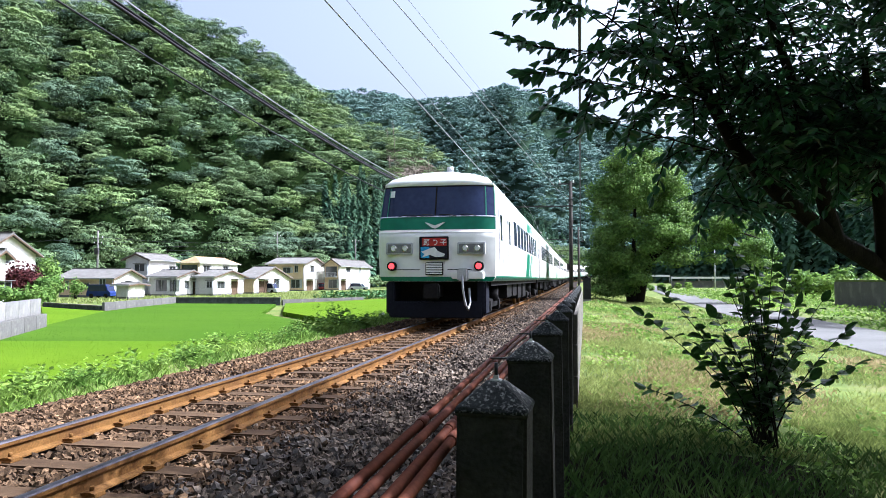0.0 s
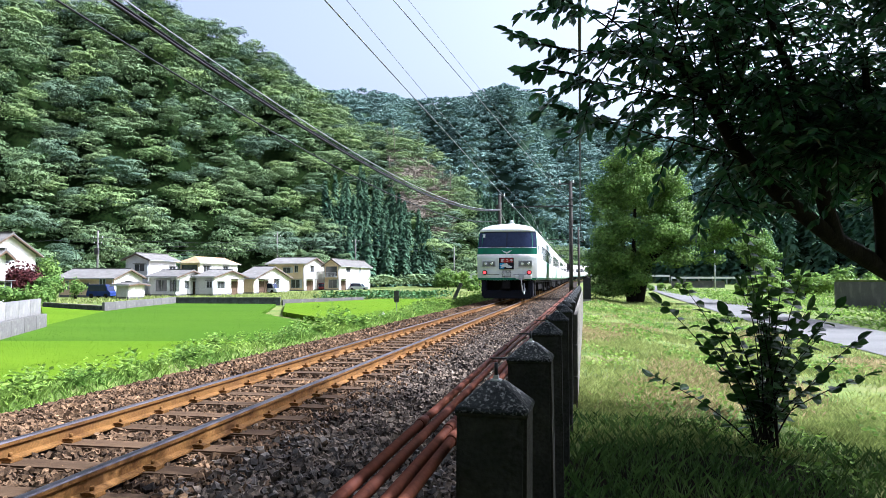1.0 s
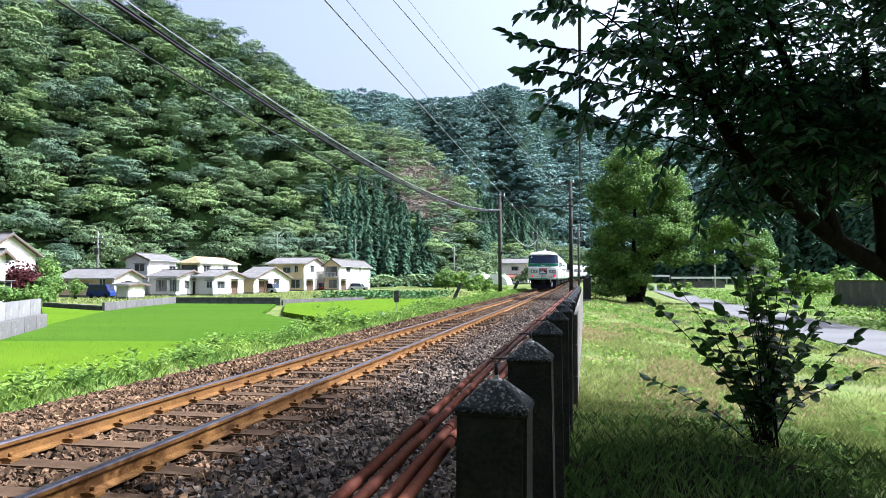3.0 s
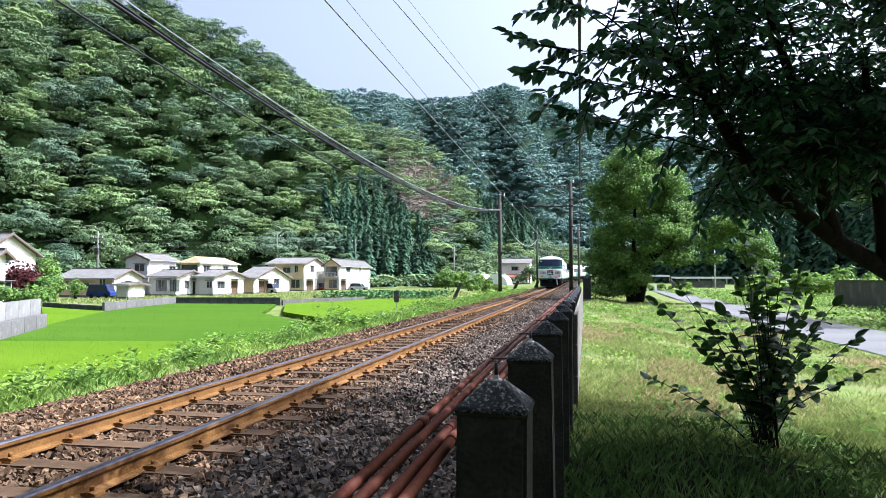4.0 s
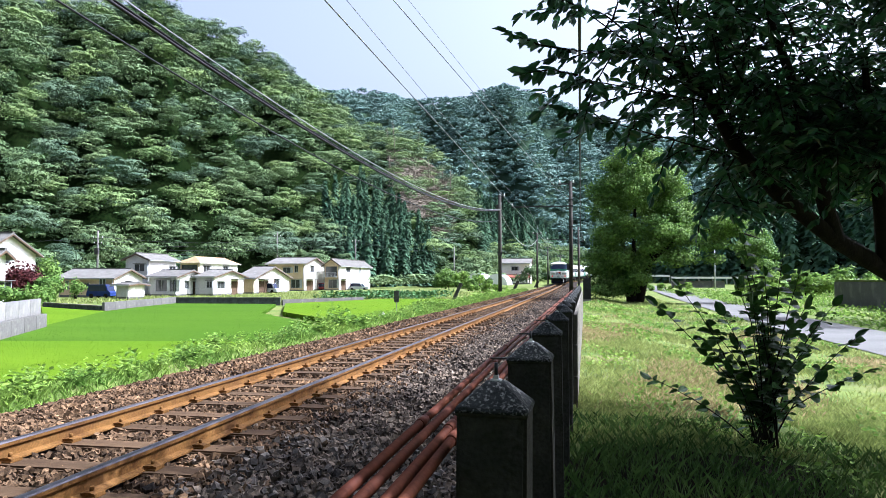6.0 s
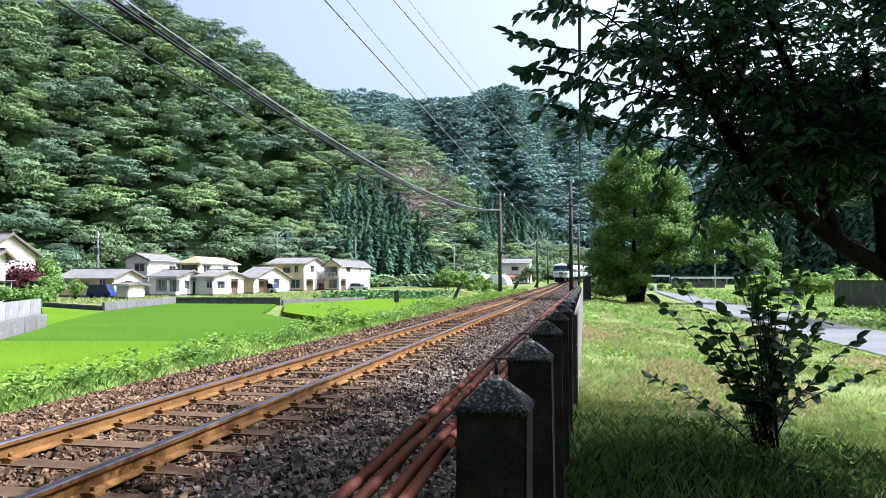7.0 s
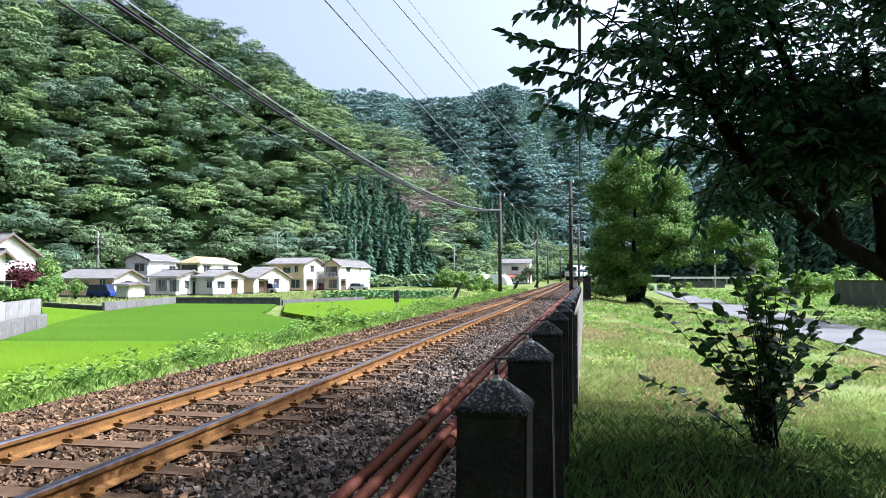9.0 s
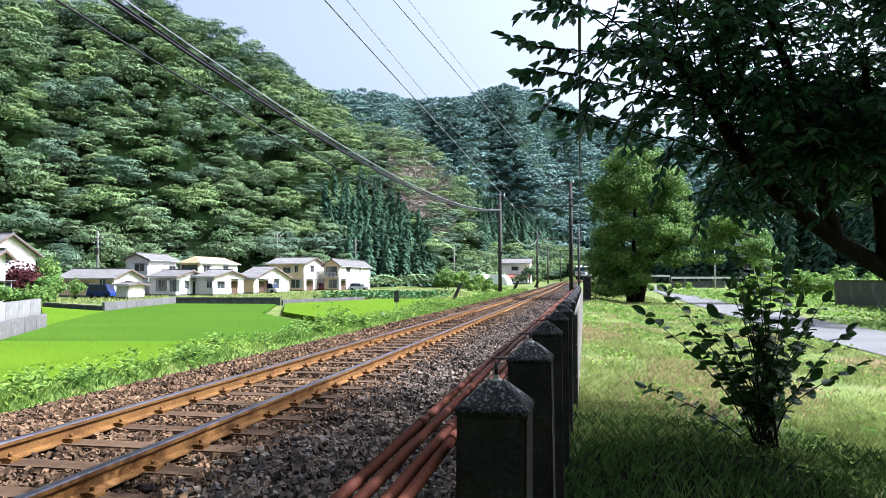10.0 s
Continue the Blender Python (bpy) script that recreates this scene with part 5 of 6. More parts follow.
paddy([(-11.2, 34), (-14.2, 37.6), (-19.2, 43.9), (-25.6, 59.0), (-20.8, 75), (-13.5, 75), (-10.6, 50)], 42000, 2, "bright green rice paddy with a cut-in corner", 0.3, YOUNG_CANOPY, RICE_YOUNG)


def build_trackside_weeds():
    rng = np.random.default_rng(17)
    P, D, Ls = [], [], []
    for _ in range(2300):
        y = 5 + 75 * rng.random() ** 1.5
        u = -2.7 - 4.3 * rng.random() ** 1.2
        clump = np.sin(y * 0.9 + u) + np.sin(y * 0.37 + 1.0)
        x = TRACK_X + u
        g = float(ground_z(x, y))
        tall = rng.uniform(0.12, 0.38) + max(0.0, 0.26 * clump) * (u < -3.3)
        lean = rng.normal(0, 0.18, 2)
        n = int(rng.uniform(9, 20))
        long = rng.uniform(0.085, 0.15) * (1.7 if clump > 0.5 and rng.random() < 0.6 else 0.85) * (1 + y * 0.012)
        for i in range(n):
            h = (i + 0.5) / n
            a = i * 2.4 + rng.uniform(-0.4, 0.4)
            P.append((x + lean[0] * h * tall + rng.normal(0, 0.05), y + lean[1] * h * tall + rng.normal(0, 0.05), g + h * tall))
            D.append((math.cos(a), math.sin(a), 0.5 * h + rng.uniform(-0.3, 0.25)))
            Ls.append(long * (1.15 - 0.6 * h))
    Ls = np.array(Ls)
    ob = leaf_mesh("trackside_weeds", P, D, Ls, Ls * 0.6, WEED, rng, flat=0.4)
    tagged(ob, "leafy weeds on the slope below the ballast", "weeds", kind="stuff")
    n = 55000
    y = 4 + 80 * rng.random(n) ** 2.0
    u = rng.uniform(-5.5, -2.4, n)
    X = TRACK_X + u
    blades("trackside_grass", X, y, ground_z(X, y) - 0.01, 0.1 + 0.002 * y, 0.004 + 0.0005 * y, 0.8, WEED, rng, "rough green grass along the ballast", "grass")


build_trackside_weeds()


# ---- road, walls, village ----
def build_road():
    rows = [(7.3, -30), (7.4, 0), (7.5, 16), (7.6, 24), (7.7, 32), (8.5, 50), (9.9, 85), (11.6, 130)]
    V, F = [], []
    for i, (x, y) in enumerate(rows):
        for dx in (-1.35, 1.35):
            V.append((x + dx, y, float(ground_z(x, y)) + 0.035))
        if i:
            k = 2 * i
            F.append((k - 2, k - 1, k + 1, k))
    ob = raw("road", V, F, ASPHALT)
    tagged(ob, "narrow pale asphalt path through the grass", "road", kind="structure")


build_road()


def wall_line(name, pts, z0, z1, thick, material, label, coping=None):
    """An upright wall along points, with thickness."""
    th = empty(name, pose(0, 0, 0), label, "wall")
    for (ax, ay), (bx, by) in zip(pts, pts[1:]):
        ln = math.hypot(bx - ax, by - ay)
        n = max(1, round(ln / 2.0))
        ang = math.atan2(by - ay, bx - ax)
        for i in range(n):
            bm = boxes((0.014, ln / n - 0.014, -thick / 2, thick / 2, z0, z1), bevel=0.01)
            o = part("panel", bm, material, th)
            o.matrix_basis = pose(ax + (bx - ax) * i / n, ay + (by - ay) * i / n, 0, 0, 0, math.degrees(ang))
        if coping:
            o = part("coping", boxes((0, ln, -thick * 0.7, thick * 0.7, z1, z1 + 0.08), bevel=0.01), coping, th)
            o.matrix_basis = pose(ax, ay, 0, 0, 0, math.degrees(ang))
    return th


wall_line("garden_wall", [(-20.6, 21.8), (-24.5, 28.9)], -1.2, -0.25, 0.25, CONCRETE, "grey concrete retaining wall beside the paddy")
wall_line("block_wall", [(-20.85, 21.9), (-24.6, 28.7)], -0.25, 0.45, 0.15, PALE_BLOCK, "pale concrete block wall with vertical joints")
wall_line("field_wall", [(-42.6, 50.2), (-33.2, 44.6)], -1.2, -0.6, 0.2, DARK_WALL, "low dark stone field wall", CONCRETE)
wall_line("field_wall", [(-32.9, 44.4), (-36.6, 59.4)], -1.2, -0.3, 0.2, CONCRETE, "low pale concrete field wall")
wall_line("field_wall", [(-36.9, 59.7), (-27.2, 61.6)], -1.2, -0.42, 0.2, DARK_WALL, "low dark stone field wall", CONCRETE)
wall_line("field_wall", [(-27.1, 61.7), (-22.5, 72)], -1.2, -0.55, 0.2, CONCRETE, "low pale concrete field wall")


def window_set(parent, axis, a, b, c, z0, z1, out):
    """A window on a wall: frame, pane and meeting bar. axis: the wall's normal; a, b along it; c its plane."""
    def bx(a0, a1, d0, d1, e0, e1):
        lo, hi = min(c + out * d0, c + out * d1), max(c + out * d0, c + out * d1)
        return (a0, a1, lo, hi, e0, e1) if axis == "y" else (lo, hi, a0, a1, e0, e1)
    w = part("window", boxes(bx(a, b, -0.03, 0.03, z0, z1)), HOUSE_GLASS, parent, "dark sliding window")
    fr = boxes(bx(a - 0.05, a + 0.02, 0.0, 0.06, z0 - 0.05, z1 + 0.05), bx(b - 0.02, b + 0.05, 0.0, 0.06, z0 - 0.05, z1 + 0.05), bx(a, b, 0.0, 0.06, z1, z1 + 0.05), bx(a, b, 0.0, 0.08, z0 - 0.06, z0), bx((a + b) / 2 - 0.025, (a + b) / 2 + 0.025, 0.0, 0.05, z0, z1))
    part("window_frame", fr, GREY_METAL, w)
    part("hood", boxes(bx(a - 0.15, b + 0.15, 0.0, 0.32, z1 + 0.1, z1 + 0.16)), ROOF_GREY, w, "thin dark window hood")
    if b - a > 1.3:
        part("shutter_box", boxes(bx(b + 0.06, b + 0.5, 0.0, 0.12, z0 - 0.04, z1 + 0.06), bevel=0.01), GREY_METAL, w, "metal shutter box")


def house(x0, x1, y0, y1, z0, eave, ridge, axis, front, side, roof, label, wins_front=(), wins_side=(), hip=False, over=0.5, porches=(), balconies=()):
    """A house square to the line: walls, roof with eaves, windows on the near and the right wall."""
    h = empty("house", pose(0, 0, 0), label, "house", "houses of the village")
    z_e, z_r = z0 + eave, z0 + ridge
    part("wall", boxes((x0, x1, y0, y0 + 0.15, z0 - 0.3, z_e)), front, h)
    part("wall", boxes((x1 - 0.15, x1, y0 + 0.152, y1, z0 - 0.3, z_e)), side, h)
    part("wall", boxes((x0, x1 - 0.152, y1 - 0.15, y1, z0 - 0.3, z_e)), side, h)
    part("wall", boxes((x0, x0 + 0.15, y0 + 0.152, y1 - 0.152, z0 - 0.3, z_e)), side, h)
    part("plinth", boxes((x0 - 0.03, x1 + 0.03, y0 - 0.03, y1 + 0.03, z0 - 0.35, z0 + 0.3)), CONCRETE, h)
    o, t = over, 0.16
    bm = bmesh.new()
    if hip:
        m = min(y1 - y0, x1 - x0) * 0.49
        base = [(x0 - o, y0 - o), (x1 + o, y0 - o), (x1 + o, y1 + o), (x0 - o, y1 + o)]
        vs = [bm.verts.new((x, y, z_e)) for x, y in base] + [bm.verts.new(((x0 + x1) / 2, y0 + m, z_r)), bm.verts.new(((x0 + x1) / 2, y1 - m, z_r))]
        for f in ((0, 1, 4), (1, 2, 5, 4), (2, 3, 5), (3, 0, 4, 5), (3, 2, 1, 0)):
            bm.faces.new([vs[i] for i in f])
        part("roof", bm, roof, h)
        part("eaves", boxes((x0 - o - 0.02, x1 + o + 0.02, y0 - o - 0.02, y1 + o + 0.02, z_e - 0.12, z_e - 0.004)), WALL_WHITE, h)
    else:
        lo, hi, c0, c1 = (y0, y1, x0 - o, x1 + o) if axis == "x" else (x0, x1, y0 - o, y1 + o)
        mid = (lo + hi) / 2
        drop = (z_r - z_e) / (mid - lo) * o
        prism(bm, [(lo - o, z_e - drop), (mid, z_r), (hi + o, z_e - drop), (hi + o, z_e - drop + t), (mid, z_r + t), (lo - o, z_e - drop + t)], c0, c1, "x" if axis == "x" else "y")
        part("roof", bm, roof, h)
        part("ridge_cap", boxes(*([(c0, c1, mid - 0.14, mid + 0.14, z_r + t - 0.05, z_r + t + 0.1)] if axis == "x" else [(mid - 0.14, mid + 0.14, c0, c1, z_r + t - 0.05, z_r + t + 0.1)])), roof, h)
        for e in ((x1 - 0.15, x1), (x0, x0 + 0.15)) if axis == "x" else ((y0, y0 + 0.15), (y1 - 0.15, y1)):
            bm = bmesh.new()
            prism(bm, [(lo + 0.0, z_e), (mid, z_r), (hi, z_e)], e[0], e[1], "x" if axis == "x" else "y")
            part("gable", bm, side if axis == "x" else front, h)
        # bargeboards
        for c in (c0, c1):
            bm = bmesh.new()
            prism(bm, [(lo - o, z_e - drop - 0.12), (mid, z_r - 0.12), (hi + o, z_e - drop - 0.12), (hi + o, z_e - drop + 0.02), (mid, z_r + 0.02), (lo - o, z_e - drop + 0.02)], c - 0.03, c + 0.03, "x" if axis == "x" else "y")
            part("bargeboard", bm, WOOD_DARK, h)
        for e in (lo - o, hi + o):
            r = (c0, c1, e - 0.06, e + 0.06, z_e - drop - 0.02, z_e - drop + 0.1) if axis == "x" else (e - 0.06, e + 0.06, c0, c1, z_e - drop - 0.02, z_e - drop + 0.1)
            part("gutter", boxes(r), GREY_METAL, h)
    for x in (x0 + 0.1, x1 - 0.1):
        bm = bmesh.new()
        tube(bm, [(x, y0 - 0.07, z0), (x, y0 - 0.07, z_e - 0.1)], 0.05, 6)
        part("downpipe", bm, GREY_METAL, h)
    for k, (low, high) in enumerate(porches):
        c = x1 - 0.002
        a = y0 + (y1 - y0) * low
        b = y0 + (y1 - y0) * high
        part("porch_roof", boxes((c, c + 1.1, a, b, z0 + 2.35, z0 + 2.47), bevel=0.02), ROOF_GREY, h, "low porch roof")
        for yy in (a + 0.1, b - 0.1):
            part("porch_post", boxes((c + 0.95, c + 1.05, yy - 0.05, yy + 0.05, z0 - 0.2, z0 + 2.35)), WOOD_DARK, h)
        part("entrance", boxes((c, c + 0.04, a + 0.2, b - 0.2, z0, z0 + 2.1)), WOOD_DARK, h, "dark sliding entrance door")
    for low, high, base in balconies:
        a, b = x0 + (x1 - x0) * low, x0 + (x1 - x0) * high
        part("recess", boxes((a, b, y0 - 0.03, y0 - 0.004, z0 + base, z0 + base + 2.1)), HOUSE_GLASS, h, "dark glazed balcony door")
        deck = part("balcony", boxes((a - 0.1, b + 0.1, y0 - 1.0, y0 - 0.035, z0 + base - 0.15, z0 + base)), WALL_GREY, h, "projecting balcony")
        part("balcony_rail", boxes((a - 0.1, b + 0.1, y0 - 1.0, y0 - 0.94, z0 + base + 0.85, z0 + base + 0.92)), GREY_METAL, deck)
        n = max(4, int((b - a) / 0.25))
        for i in range(n + 1):
            x = a - 0.08 + (b - a + 0.16) * i / n
            part("baluster", boxes((x - 0.02, x + 0.02, y0 - 0.99, y0 - 0.95, z0 + base, z0 + base + 0.85)), GREY_METAL, deck)
    for f, w, s, ht in wins_front:
        a = x0 + (x1 - x0) * f
        window_set(h, "y", a, a + w, y0, z0 + s, z0 + s + ht, -1)
    for f, w, s, ht in wins_side:
        a = y0 + (y1 - y0) * f
        window_set(h, "x", a, a + w, x1, z0 + s, z0 + s + ht, 1)
    return h


# most near walls get tan or grey for their shade, sunlit right walls white
house(-68.59, -60.46, 83.52, 89.85, -1.1, 2.61, 3.70, "x", WALL_TAN, WALL_WHITE, ROOF_GREY, "single-storey house with a front shaded tan and a grey gable roof", ((0.12, 0.5, 1.1, 1.1), (0.75, 0.9, 1.0, 1.5), (0.45, 0.9, 1.3, 0.6)), ((0.4, 1.2, 1.2, 0.9),))
house(-55.26, -53.68, 76.91, 80.24, -1.1, 1.71, 1.89, "x", WALL_GREY, WALL_WHITE, ROOF_GREY, "small white shed with a lean roof", (), ())
house(-65.22, -61.51, 92.83, 99.94, -1.1, 5.33, 6.09, "y", WALL_GREY, WALL_WHITE, ROOF_GREY, "two-storey white house with a grey roof", ((0.4, 1.6, 3.6, 1.0),), ((0.75, 1.5, 3.6, 0.7),))
house(-59.89, -55.71, 90.57, 98.29, -1.1, 2.78, 3.63, "x", WALL_GREY, WALL_WHITE, ROOF_GREY, "single-storey white house with a grey gable roof", ((0.25, 1.8, 0.7, 1.6), (0.7, 1.4, 0.7, 1.6)), ((0.3, 0.9, 1.1, 1.0),), porches=((0.55, 0.85),))
house(-55.06, -52.24, 94.61, 104.25, -1.1, 2.79, 3.69, "x", WALL_GREY, WALL_WHITE, ROOF_GREY, "single-storey white house with a grey gable roof", ((0.65, 0.8, 1.2, 0.9),), ((0.12, 2.0, 1.1, 0.9),), porches=((0.55, 0.8),))
house(-54.48, -51.60, 106.36, 120.57, -1.1, 2.64, 4.45, "x", WALL_TAN, WALL_WHITE, ROOF_GREY, "white house with a front shaded tan and a stepped gable", (), ((0.55, 1.8, 0.6, 1.8),), porches=((0.12, 0.4),))
house(-71.69, -67.82, 117.76, 132.39, -1.1, 5.44, 6.67, "x", WALL_TAN, WALL_WHITE, ROOF_TAN, "two-storey house with an ochre hipped roof", (), ((0.1, 2.2, 3.6, 1.3), (0.6, 1.8, 3.6, 1.3)), hip=True, balconies=((0.1, 0.9, 2.95),))
house(-61.23, -53.54, 132.39, 143.38, -1.1, 5.48, 6.74, "x", WALL_TAN, WALL_WHITE, ROOF_GREY, "two-storey house with a front shaded tan and a white gable", ((0.42, 1.6, 3.7, 1.0), (0.74, 0.7, 3.8, 1.3), (0.65, 1.8, 0.7, 1.6)), ((0.3, 1.7, 3.9, 1.2),), porches=((0.1, 0.45),))
house(-52.18, -48.95, 140.07, 162.23, -1.1, 5.39, 6.53, "y", WALL_TAN, WALL_WHITE, ROOF_GREY, "two-storey white house with a balcony", ((0.3, 1.8, 0.6, 1.7),), ((0.2, 2.4, 4.0, 0.8), (0.62, 0.8, 3.8, 1.3)), porches=((0.05, 0.2),), balconies=((0.08, 0.85, 2.95),))
house(-48.44, -42.51, 45.09, 46.11, -1.1, 4.21, 4.55, "x", WALL_GREY, WALL_WHITE, ROOF_GREY, "white house wing with a low grey roof by the wall", (), ((0.35, 1.2, 1.0, 1.2),))
house(-66.92, -54.81, 56.30, 63.29, -1.1, 4.97, 6.82, "x", WALL_GREY, WALL_WHITE, ROOF_GREY, "large white house with a grey gable roof by the wall", (), ((0.3, 1.4, 4.0, 1.0),))
house(-23.52, -14.83, 218.26, 227.26, -0.2, 6.42, 7.80, "x", WALL_WHITE, WALL_WHITE, ROOF_GREY, "white two-storey farmhouse near the line", ((0.35, 1.9, 4.2, 1.1), (0.4, 3.0, 0.8, 1.2)), ())
house(-50.04, -39.64, 237.26, 246.26, 0.4, 1.92, 4.12, "x", WALL_GREY, WALL_GREY, ROOF_GREY, "low dark building behind shrubs", (), ())
house(-22.32, -15.13, 215.06, 217.56, -0.2, 2.1, 2.7, "x", WALL_WHITE, WALL_WHITE, ROOF_RED, "low red-roofed annex before the farmhouse", ((0.2, 1.2, 0.8, 0.9), (0.6, 1.2, 0.8, 0.9)), ())


def pole(name, x, y, z, height, r, material, label, arms=(), extras=()):
    p = empty(name, pose(x, y, z), label, "pole")
    bm = bmesh.new()
    tube(bm, [(0, 0, -0.5), (0, 0, height * 0.5), (0, 0, height)], [r, r * 0.9, r * 0.8], 10)
    part("shaft", bm, material, p)
    for x0, x1, h, t in arms:
        part("crossarm", boxes((x0, x1, -t, t, h - t, h + t), bevel=t * 0.3), DARK_METAL, p)
        for xx in (x0 + 0.1, x1 - 0.1):
            bm = bmesh.new()
            tube(bm, [(xx, 0, h + t), (xx, 0, h + t + 0.22)], [0.06, 0.04], 8)
            part("insulator", bm, SHEET_WHITE, p, "pale ceramic insulator")
    for bx in extras:
        part("fitting", boxes(bx, bevel=0.02), DARK_METAL, p, "dark metal band or box")
    return p


# poles along the line
pole("line_pole", -6.82, 61.9, 0.0, 8.75, 0.17, POLE_CONC, "tall weathered pole beside the line carrying cables", [(-0.1, 0.5, 8.6, 0.05)], [(-0.35, 0.1, -0.1, 0.1, 7.4, 7.9), (-0.2, 0.2, -0.2, -0.1, 3.4, 3.7)])
pole("line_pole", -6.28, 108.9, 0.1, 8.4, 0.16, POLE_CONC, "tall weathered pole beside the line carrying cables", [(-0.7, 0.7, 8.2, 0.05)])
pole("line_pole", -6.5, 151.6, 0.3, 7.9, 0.16, POLE_CONC, "tall weathered pole beside the line carrying cables", [(-0.7, 0.7, 7.7, 0.05)])
pole("line_pole", -5.0, 196, 0.8, 7.0, 0.16, POLE_CONC, "tall weathered pole beside the line carrying cables", [(-0.7, 0.7, 6.8, 0.05)])
pole("mast", -0.57, 52.9, 0.0, 8.6, 0.16, POLE_CONC, "dark overhead line mast with a long bracket", [(-0.9, 0.3, 8.4, 0.05), (-4.4, 0.0, 6.75, 0.045)], [(-0.2, 0.2, -0.2, 0.2, 7.2, 7.28), (-0.2, 0.2, -0.2, 0.2, 5.2, 5.28), (-0.32, -0.14, -0.1, 0.1, 2.0, 2.5), (-0.2, 0.2, -0.2, 0.2, 6.7, 6.78)])
pole("mast", -0.05, 99.9, 0.0, 8.6, 0.16, POLE_CONC, "dark overhead line mast with a long bracket", [(-0.1, 0.9, 6.6, 0.05), (-4.4, 0.0, 6.9, 0.045)])
pole("mast", 0.1, 146, 0.2, 8.3, 0.16, POLE_CONC, "dark overhead line mast with a long bracket", [(-4.4, 0.0, 6.9, 0.045)])
pole("utility_pole", -73.7, 97.9, -1.1, 10.0, 0.17, PALE_BLOCK, "grey concrete utility pole behind the village", [(-0.9, 0.9, 8.8, 0.05), (-0.7, 0.7, 8.0, 0.05)], [(-0.3, 0.3, -0.4, 0.0, 6.3, 7.3)])
pole("utility_pole", -73.5, 164.2, -1.1, 14.0, 0.2, PALE_BLOCK, "grey concrete utility pole behind the village", [(-0.9, 0.9, 13.0, 0.06)])
pole("utility_pole", -56.0, 172.7, -1.1, 12.6, 0.2, PALE_BLOCK, "grey concrete utility pole behind the village", [(-0.9, 0.9, 12.0, 0.06)])
pole("utility_pole", -36.5, 207.0, -0.8, 11.8, 0.2, PALE_BLOCK, "grey concrete utility pole behind the village")
pole("utility_pole", 27.5, 120.0, -0.2, 9.0, 0.12, GREY_METAL, "slim pale pole by the road")
pole("utility_pole", 17.0, 95.0, -0.2, 5.5, 0.08, GREY_METAL, "slim pale pole by the road")


def cable(name, a, b, sag, r, material, label, n=28):
    """A hanging wire between two points."""
    a, b = Vector(a), Vector(b)
    bm = bmesh.new()
    pts = []
    for i in range(n + 1):
        t = i / n
        p = a.lerp(b, t)
        p.z -= sag * 4 * t * (1 - t)
        pts.append(p)
    tube(bm, pts, r, 5)
    ob = part(name, bm, material)
    return tagged(ob, label, "cable")


# ---- wires ----
cable("power_cable", (-9.0, -2, 8.0), (-6.85, 61.8, 7.4), 2.0, 0.036, WIRE, "thick black cable slung between poles")
cable("power_cable", (-9.0, -2, 8.07), (-6.85, 61.8, 7.46), 2.0, 0.026, WIRE, "black cable slung above a thicker one")
cable("power_cable", (-8.9, -2, 8.12), (-6.8, 61.8, 7.5), 1.95, 0.016, WIRE_PALE, "grey carrier wire above the black cable")
cable("phone_cable", (-9.2, -2, 7.6), (-6.9, 61.8, 6.5), 2.0, 0.02, WIRE, "thin black cable slung between poles")
cable("power_cable", (-6.8, 62, 7.3), (-6.28, 108.8, 7.4), 1.9, 0.03, WIRE_PALE, "black cable between trackside poles")
cable("power_cable", (-6.28, 109, 7.4), (-6.5, 151.5, 7.3), 1.6, 0.03, WIRE, "black cable between trackside poles")
cable("power_cable", (-6.5, 151.7, 7.3), (-5.0, 196, 7.0), 1.5, 0.03, WIRE, "black cable between trackside poles")
cable("contact_wire", (-3.55, -20, 5.35), (-3.55, 150, 5.4), 0.0, 0.012, WIRE_PALE, "taut contact wire above the track")
cable("messenger_wire", (-3.55, -25, 6.45), (-3.55, 52.9, 6.45), 0.72, 0.006, WIRE_PALE, "thin messenger wire above the contact wire")
cable("messenger_wire", (-3.55, 52.9, 6.4), (-3.5, 99.9, 6.5), 0.85, 0.008, WIRE_PALE, "thin messenger wire above the contact wire")
cable("messenger_wire", (-3.5, 99.9, 6.5), (-3.4, 146, 6.9), 0.85, 0.008, WIRE_PALE, "thin messenger wire above the contact wire")
cable("feeder_wire", (-5.5, -10, 7.1), (-0.67, 52.8, 6.96), 0.0, 0.012, WIRE_PALE, "dark feeder wire running to the mast")
cable("feeder_wire", (-5.5, -10, 7.7), (-0.7, 52.8, 7.3), 0.1, 0.006, WIRE_PALE, "thin pale wire running to the mast")
cable("feeder_wire", (-0.57, 53.0, 6.96), (-0.1, 99.8, 7.6), 0.8, 0.012, WIRE, "dark feeder wire between masts")
cable("feeder_wire", (0.0, -10, 5.4), (0.12, 60, 6.6), 0.3, 0.03, WIRE, "black overhead wire beside the fence line")
cable("feeder_wire", (0.12, 60, 6.6), (0.4, 99.9, 6.7), 0.4, 0.04, WIRE, "black overhead wire beside the fence line")
for dz, sag in ((12.9, 1.2), (12.4, 1.5), (11.6, 1.4), (11.0, 1.6)):
    cable("village_wire", (-73.5, 164.2, dz - 1.1), (-56.0, 172.7, dz - 2.3), sag * 0.4, 0.025, WIRE, "wire over the village roofs")
    cable("village_wire", (-73.7, 97.9, dz - 4.9), (-73.5, 164.2, dz - 1.2), sag, 0.025, WIRE, "wire over the village roofs")
cable("village_wire", (-56.0, 172.7, 10.8), (-36.5, 207, 9.9), 1.0, 0.03, WIRE, "wire over the village roofs")
cable("village_wire", (-73.7, 97.9, 7.6), (-95.0, 72.0, 7.8), 0.9, 0.02, WIRE, "wire over the village roofs")


